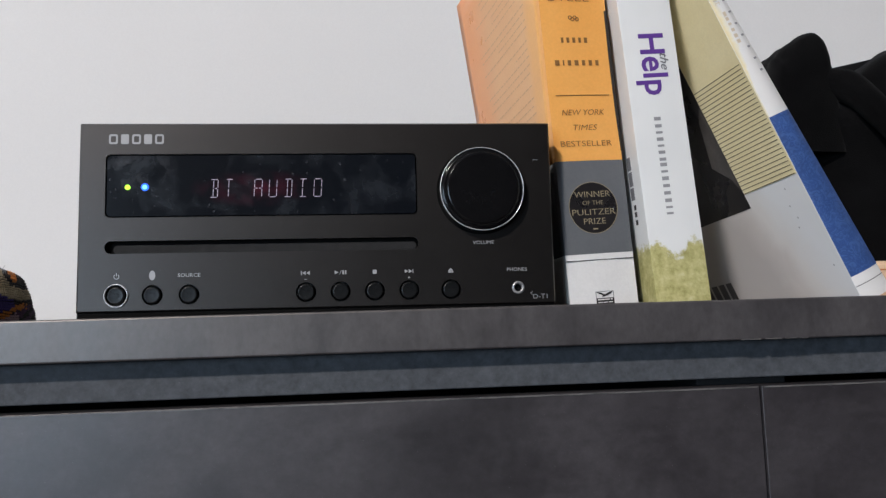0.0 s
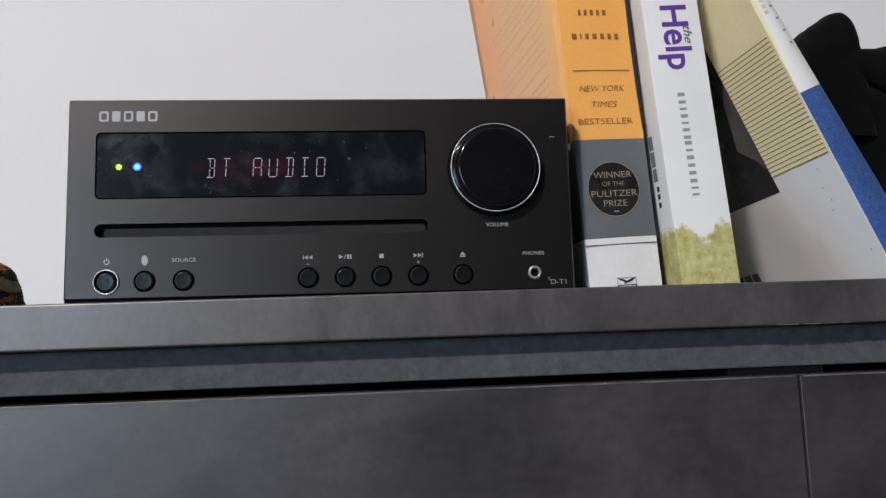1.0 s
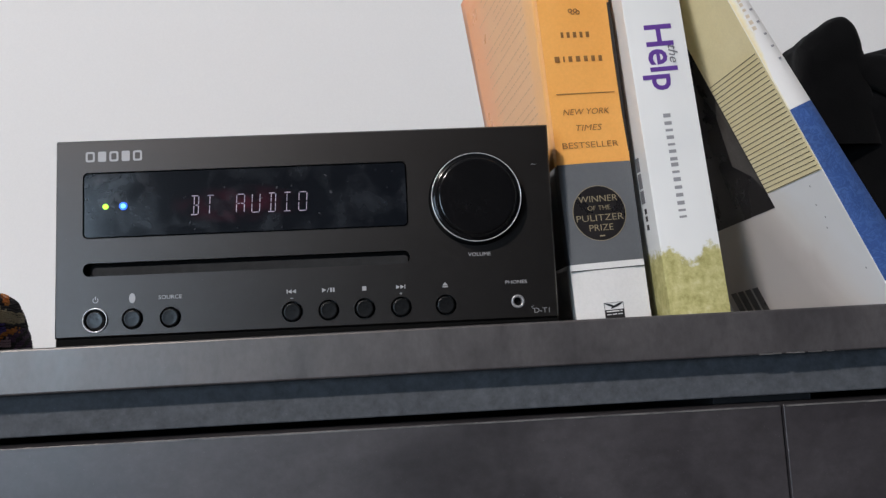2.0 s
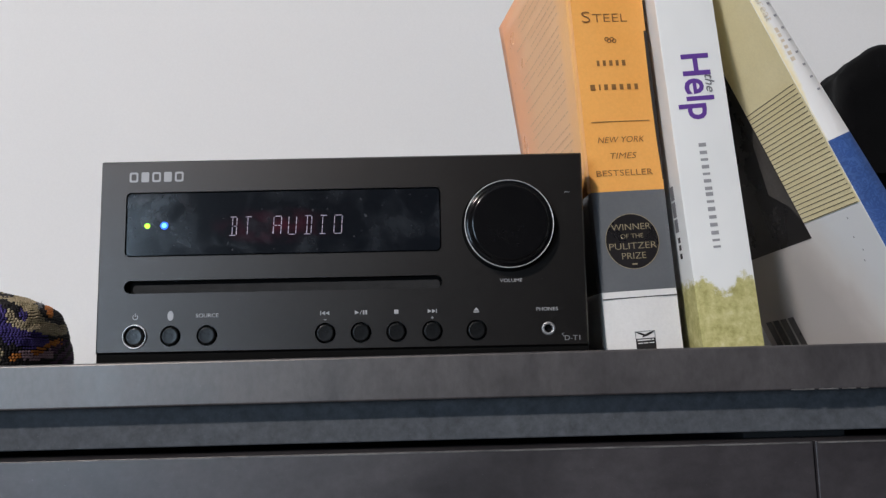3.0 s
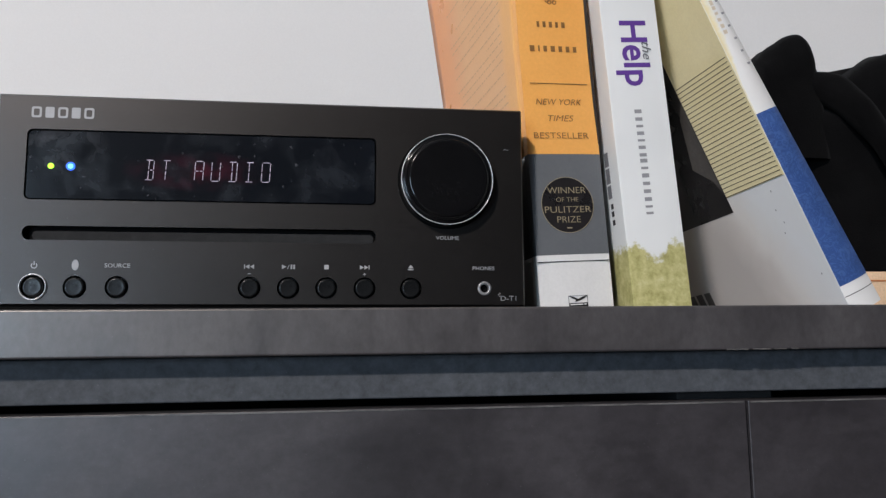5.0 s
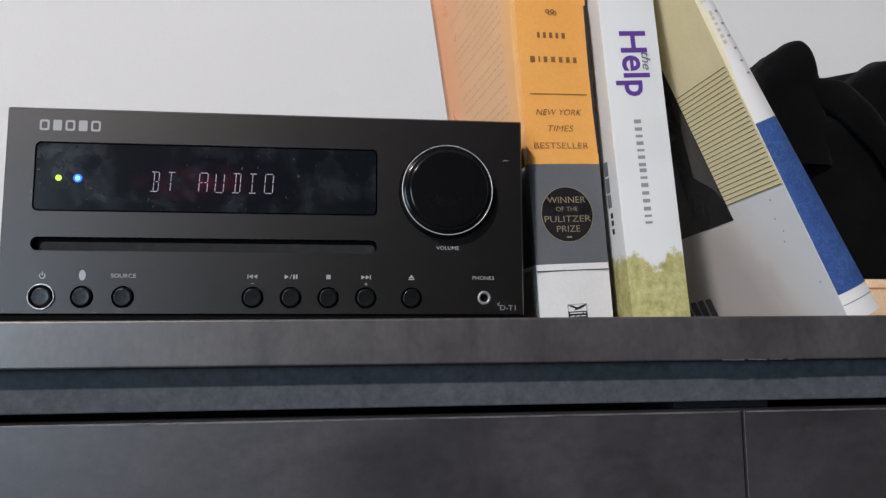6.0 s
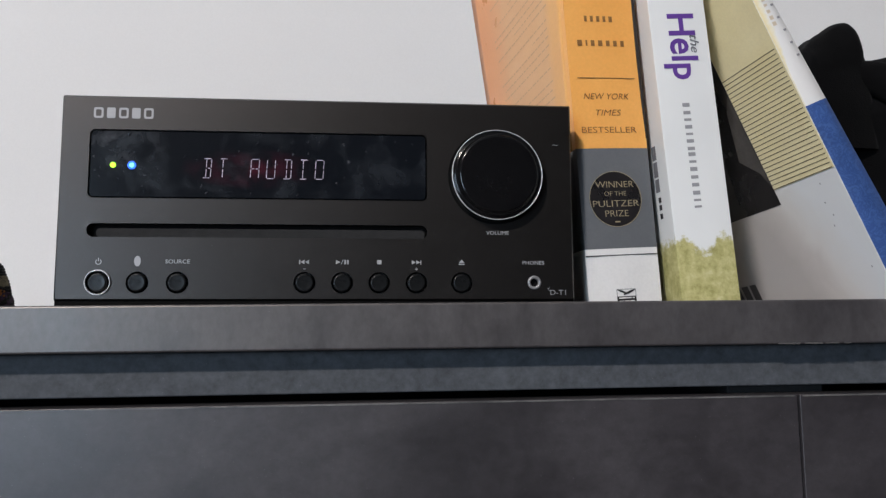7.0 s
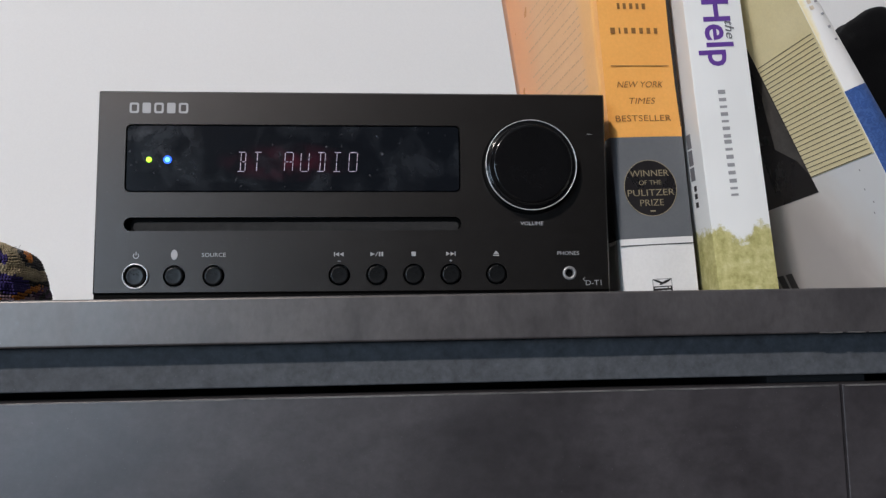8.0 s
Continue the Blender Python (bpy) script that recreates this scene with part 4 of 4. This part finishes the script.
part("gold_panel", on_cover(0.0001, 0.0432, -0.0305, 0.0990, 0.0002), CREAM, jacketed, "cream gold panel")
line = on_cover(0.0013, 0.0431, 0, 0.00038, 0.0003)
line_me = finish("gold_stripe", line, STRIPE)
for i in range(27):
    part("stripe", line_me, STRIPE, jacketed, at=pose(0, 0, -0.0303 + i * 0.0606 / 26))
for c, a in ((0.0125, -0.0360), (0.0150, -0.0452), (0.0135, -0.0520), (0.0160, -0.0570), (0.0060, -0.0800)):
    part("scuff", on_cover(c, c + 0.0005, a, a + 0.0009, 0.0002), GREY_NAME, jacketed, "small dark scuff")
part("dark_photo", on_cover(0.0434, GD - 0.001, -0.0385, 0.060, 0.0002), PHOTO_BLACK, jacketed, "black part of the cover photograph")
bm = bmesh.new()
bm.faces.new([bm.verts.new((-0.00052, c, RISE + a)) for c, a in ((0.0435, 0.024), (0.0500, 0.016), (0.0580, -0.010), (0.0470, -0.020), (0.0435, -0.029))])
part("photo_wedge", bm, PHOTO_DIM, jacketed, "dim brown patch of the cover photograph")
for i in range(4):
    part("dark_streak", on_cover(0.091 + i * 0.0075, 0.0965 + i * 0.0075, -0.1005, -0.0755, 0.0003), PHOTO_DIM, jacketed)
on(letters("Great", 0.0066, PALE_GOLD, 0, -0.00012, width=0.0150), 0.0030, RISE + 0.0690, jacketed, -0.0015, 90)
for i, w in enumerate((0.0031, 0.0022, 0.0016, 0.0020, 0.0024, 0.0024)):  # a name as bars
    rule(0.0026, 0.0048, RISE + 0.0575 - i * 0.0031 - w * 0.8, RISE + 0.0575 - i * 0.0031, PALE_GOLD, jacketed, -0.0015, "title_bar")
for i in range(10):  # author's name as bars
    rule(0.0072 - 0.00022 * i, 0.0087 - 0.00022 * i, RISE + 0.0230 + i * 0.0066, RISE + 0.0240 + i * 0.0066, GREY_NAME, jacketed, -0.0015, "author_bar")

# ---- soft things ----
def pouch_bm():
    bm = bmesh.new()
    n, k = 72, 26
    rows = []
    for j in range(k):
        t = j / (k - 1) * math.pi / 2
        row = []
        for i in range(n):
            a = 2 * math.pi * i / n
            p = Vector((math.copysign(abs(math.cos(a)) ** 0.8, math.cos(a)) * 0.092 * math.cos(t) ** 0.40, math.copysign(abs(math.sin(a)) ** 0.8, math.sin(a)) * 0.052 * math.cos(t) ** 0.40, 0.0400 * math.sin(t) ** 0.76))
            p += 0.0022 * noise.noise_vector(p * 45) * min(1, 4 * math.sin(t)) + 0.0007 * noise.noise_vector(p * 260) * min(1, 4 * math.sin(t))
            row.append(bm.verts.new(p))
        rows.append(row)
    for p, q in zip(rows, rows[1:]):
        for i in range(n):
            j = (i + 1) % n
            bm.faces.new((p[i], p[j], q[j], q[i]))
    bmesh.ops.remove_doubles(bm, verts=bm.verts, dist=0.00005)
    bm.faces.new([v for v in rows[0] if v.is_valid][::-1])
    return bm


pouch = thing("embroidered_pouch", pouch_bm(), WOOL_GROUND, "multicoloured embroidered wool pouch lying on the cabinet", "pouch", pose(-0.2500, 0.083, SHELF - 0.0024), smooth=True)


def near(p, line):
    """Distance from p to a bent line."""
    best = 1e9
    for a, b in zip(line, line[1:]):
        a, b = Vector(a), Vector(b)
        d = b - a
        t = max(0.0, min(1.0, (p - a).dot(d) / max(1e-9, d.length_squared)))
        best = min(best, (a + d * t - p).length)
    return best


def motif(x, z):
    """Yarn colour at a place on the pouch, in millimetres along its near side and up."""
    p = Vector((abs(x), z))
    if near(p, ((29.5, 26.5), (30.5, 23.5))) < 1.9 or near(p, ((14, 1.5), (16, 2))) < 1.8 or near(p, ((23, 5), (25, 4), (31, 8), (36, 9))) < 1.3:
        return "orange"
    if near(p, ((19, 3), (24, 2), (31, 3))) < 2.6:
        return "rose"
    if near(p, ((30, 30), (33, 26), (32.5, 21.5))) < 1.5 or near(p, ((0, 34.5), (9, 33.8))) < 1.0:
        return "black"
    if near(p, ((0, 35.5), (9, 34.5), (17, 31), (22, 25.5), (25, 19), (31, 15.5), (37, 15))) < 3.0 or near(p, ((11, 24), (12, 20.5), (18, 18), (26, 16.5), (35, 14.5))) < 2.5:
        return "tan"
    if near(p, ((0, 9.5), (3.5, 6), (5, 3))) < 4.0:
        return "tan"
    if near(p, ((17, 24.5), (20, 22))) < 2.6 or near(p, ((0, 26), (5, 24.5), (7, 19), (12, 13), (20, 10.5), (26, 10))) < 4.4:
        return "violet"
    if p.x > 20 and z > 27:
        return "grey" if math.sin(p.x * 1.7 + z) > -0.2 else "black"
    if p.x > 32 and z < 10:
        return "plum" if math.sin(p.x * 1.1 - z) > -0.3 else "black"
    return "black"


def stitches():
    """Rows of small raised chain stitches over the pouch's near side and end, sorted by yarn colour."""
    rng = random.Random(12)
    made = {key: bmesh.new() for key in STITCH}

    def place(a, t):
        p = Vector((math.copysign(abs(math.cos(a)) ** 0.8, math.cos(a)) * 0.092 * math.cos(t) ** 0.40, math.copysign(abs(math.sin(a)) ** 0.8, math.sin(a)) * 0.052 * math.cos(t) ** 0.40, 0.0400 * math.sin(t) ** 0.76))
        return p + 0.0022 * noise.noise_vector(p * 45) * min(1, 4 * math.sin(t)) + 0.0007 * noise.noise_vector(p * 260) * min(1, 4 * math.sin(t))

    last_row = None
    for j in range(3, 700):
        t = j / 700 * math.pi / 2
        mark = place(-0.6, t)
        if last_row is not None and (mark - last_row).length < 0.00125:
            continue
        last_row = mark
        last = None
        for i in range(1400):
            a = -1.75 + 2.9 * i / 1400
            p = place(a, t)
            if last is not None and (p - last).length < 0.00155:
                continue
            along = (place(a + 0.002, t) - p).normalized()
            up = (place(a, min(1.57, t + 0.002)) - p).normalized()
            out = along.cross(up).normalized()
            last = p
            if p.x < 0.03:
                continue
            bm = made[motif(31 + 995 * (p.x - 0.085) + 470 * p.y + rng.uniform(-0.5, 0.5), p.z * 1000 * (1 - 2.3 * p.y) - 4 + rng.uniform(-0.5, 0.5))]
            tip = bm.verts.new(p + out * rng.uniform(0.0005, 0.0008))
            tilt = rng.uniform(0.2, 0.9)
            ring = []
            for k in range(8):
                g = math.pi * k / 4
                ca, sa = 0.00092 * math.cos(g), 0.00062 * math.sin(g)
                ring.append((along * (ca * math.cos(tilt) - sa * math.sin(tilt)) + up * (ca * math.sin(tilt) + sa * math.cos(tilt))))
            mid_ring = [bm.verts.new(p + q * 0.75 + out * 0.00045) for q in ring]
            low_ring = [bm.verts.new(p + q - out * 0.0002) for q in ring]
            for k in range(8):
                n = (k + 1) % 8
                bm.faces.new((tip, mid_ring[k], mid_ring[n]))
                bm.faces.new((mid_ring[k], low_ring[k], low_ring[n], mid_ring[n]))
    return made


for key, bm in stitches().items():
    part("stitches", bm, STITCH[key], pouch, {"rose": "dusty rose", "grey": "blue-grey"}.get(key, key) + " wool chain stitches", smooth=True, kind="stuff")
rng = random.Random(9)
bm = bmesh.new()
for _ in range(70):
    a = rng.uniform(-1.5, 1.5)
    t = rng.uniform(0.1, 1.2)
    p = Vector((math.cos(a) * 0.0905 * math.cos(t) ** 0.40, math.sin(a) * 0.0505 * math.cos(t) ** 0.40, 0.0412 * math.sin(t) ** 0.72))
    d = (Vector((math.cos(a), math.sin(a), 0.5)) + 0.9 * Vector((rng.uniform(-1, 1), rng.uniform(-1, 1), rng.uniform(-1, 1)))).normalized()
    side = d.cross(Vector((0, 1, 0))).normalized() * 0.00013
    q = p
    for s in range(3):
        e = q + d * rng.uniform(0.0005, 0.0011)
        d = (d + 0.7 * Vector((rng.uniform(-1, 1), rng.uniform(-1, 1), rng.uniform(-1, 1)))).normalized()
        bm.faces.new([bm.verts.new(v) for v in (q - side, q + side, e + side, e - side)])
        q = e
part("loose_threads", bm, THREAD, pouch, "fuzzy loose threads", kind="stuff")


def garment_bm():
    """Heap of jersey: a soft mound with folds, its near side hollowed where the book leans."""
    bm = bmesh.new()
    n, k = 96, 44
    rows = []
    for j in range(k):
        h = j / (k - 1)
        row = []
        for i in range(n):
            a = 2 * math.pi * i / n
            wide = (1 - h ** 9) ** 0.5
            p = Vector((0.116 * math.cos(a) * wide, 0.098 * math.sin(a) * wide, (0.180 + 0.06 * math.cos(a) * wide * h * 0.3) * h))
            fold = 0.0075 * math.sin(6 * a + 7 * h + 2.2 * noise.noise(p * 14)) + 0.010 * noise.noise(p * 17) + 0.0035 * noise.noise(p * 52)
            p += Vector((math.cos(a), math.sin(a), 0.55 * h)) * fold * min(1, 6 * h + 0.25)
            p.z = max(0.0, p.z)
            row.append(bm.verts.new(p))
        rows.append(row)
    for p, q in zip(rows, rows[1:]):
        for i in range(n):
            j = (i + 1) % n
            bm.faces.new((p[i], p[j], q[j], q[i]))
    bmesh.ops.remove_doubles(bm, verts=bm.verts, dist=0.0002)
    return bm


garment = holder("black_garment", pose(0.402, 0.180, SHELF), "black jersey garment heaped on the cabinet", "garment")
part("mound", garment_bm(), CLOTH, garment, smooth=True)


def flap_bm():
    """A folded-over edge of cloth that stands up as a rounded lobe, running back over the mound."""
    outline = [(-0.026, -0.062), (-0.024, -0.006), (-0.019, 0.004), (-0.010, 0.0125), (-0.001, 0.0185), (0.007, 0.0195), (0.0110, 0.0160), (0.0135, 0.008), (0.015, 0.0), (0.017, -0.008), (0.021, -0.062)]
    smooth = []
    for i in range(len(outline) - 1):
        p0, p1, p2, p3 = (Vector(outline[max(0, min(len(outline) - 1, q))]) for q in (i - 1, i, i + 1, i + 2))
        for t in (0, 0.25, 0.5, 0.75):
            smooth.append(0.5 * (2 * p1 + (p2 - p0) * t + (2 * p0 - 5 * p1 + 4 * p2 - p3) * t * t + (3 * p1 - p0 - 3 * p2 + p3) * t ** 3))
    outline = [tuple(p) for p in smooth] + [outline[-1]]
    bm = bmesh.new()
    rows = []
    k = 48
    for j in range(k + 1):
        s = j / k
        swell = min(1.0, math.sqrt(max(0.0, 1 - (1 - s / 0.25) ** 2)) if s < 0.25 else 1.0) * (1.0 if s < 0.7 else math.sqrt(max(0.0, 1 - ((s - 0.7) / 0.3) ** 2)))
        row = []
        for x, z in outline:
            p = Vector((x * (0.72 + 0.28 * swell) + 0.004 * math.sin(3 * s), -0.030 + 0.075 * s, (-0.02 + (z + 0.02) * (0.30 + 0.70 * swell)) if z > -0.02 else z))
            p += 0.0020 * noise.noise_vector(p * 70 + Vector((3, 1, 7)))
            row.append(bm.verts.new(p))
        rows.append(row)
    for p, q in zip(rows, rows[1:]):
        for i in range(len(outline) - 1):
            bm.faces.new((p[i], p[i + 1], q[i + 1], q[i]))
    bm.faces.new(rows[0][::-1]), bm.faces.new(rows[-1])
    return bm


part("folded_edge", flap_bm(), CLOTH, garment, "folded hood edge standing up", at=pose(-0.1030, -0.045, 0.1595), smooth=True)


def roll_bm(points, thick):
    """A soft roll of cloth along a bent line, thinner at its ends."""
    bm = bmesh.new()
    line = []
    for i in range(len(points) - 1):
        p0, p1, p2, p3 = (Vector(points[max(0, min(len(points) - 1, q))]) for q in (i - 1, i, i + 1, i + 2))
        for t in (0, 0.2, 0.4, 0.6, 0.8):
            line.append(0.5 * (2 * p1 + (p2 - p0) * t + (2 * p0 - 5 * p1 + 4 * p2 - p3) * t * t + (3 * p1 - p0 - 3 * p2 + p3) * t ** 3))
    rings = []
    for i, p in enumerate(line):
        d = (line[min(i + 1, len(line) - 1)] - line[max(i - 1, 0)]).normalized()
        a = d.cross(Vector((0, 0.6, 0.8))).normalized()
        b = d.cross(a)
        r = thick * (0.35 + 0.65 * math.sin(math.pi * (0.08 + 0.84 * i / (len(line) - 1))))
        ring = []
        for k in range(20):
            g = 2 * math.pi * k / 20
            q = p + r * (math.cos(g) * a + math.sin(g) * b)
            ring.append(bm.verts.new(q + 0.0016 * noise.noise_vector(q * 60)))
        rings.append(ring)
    for p, q in zip(rings, rings[1:]):
        for k in range(20):
            bm.faces.new((p[k], p[(k + 1) % 20], q[(k + 1) % 20], q[k]))
    bm.faces.new(rings[0][::-1]), bm.faces.new(rings[-1])
    return bm


part("rolled_seam", roll_bm([(-0.122, -0.030, 0.136), (-0.108, -0.052, 0.143), (-0.096, -0.060, 0.1445), (-0.086, -0.069, 0.142), (-0.079, -0.080, 0.133), (-0.073, -0.088, 0.120), (-0.064, -0.092, 0.103), (-0.052, -0.092, 0.078)], 0.0095), CLOTH, garment, "thick rolled seam of the hood", smooth=True)

# ---- tan booklet under the garment ----
booklet = thing("tan_booklet", box(0, 0.12, 0, 0.03, 0, 0.0225, 0.003, 3), TAN, "tan cardboard booklet lying under the black garment", "booklet", pose(0.2885, 0.044, SHELF + 0.0009))
part("edge_line", box(0.002, 0.118, -0.0003, 0.0003, 0.0172, 0.0180), TAN_LINE, booklet, "thin brown line")
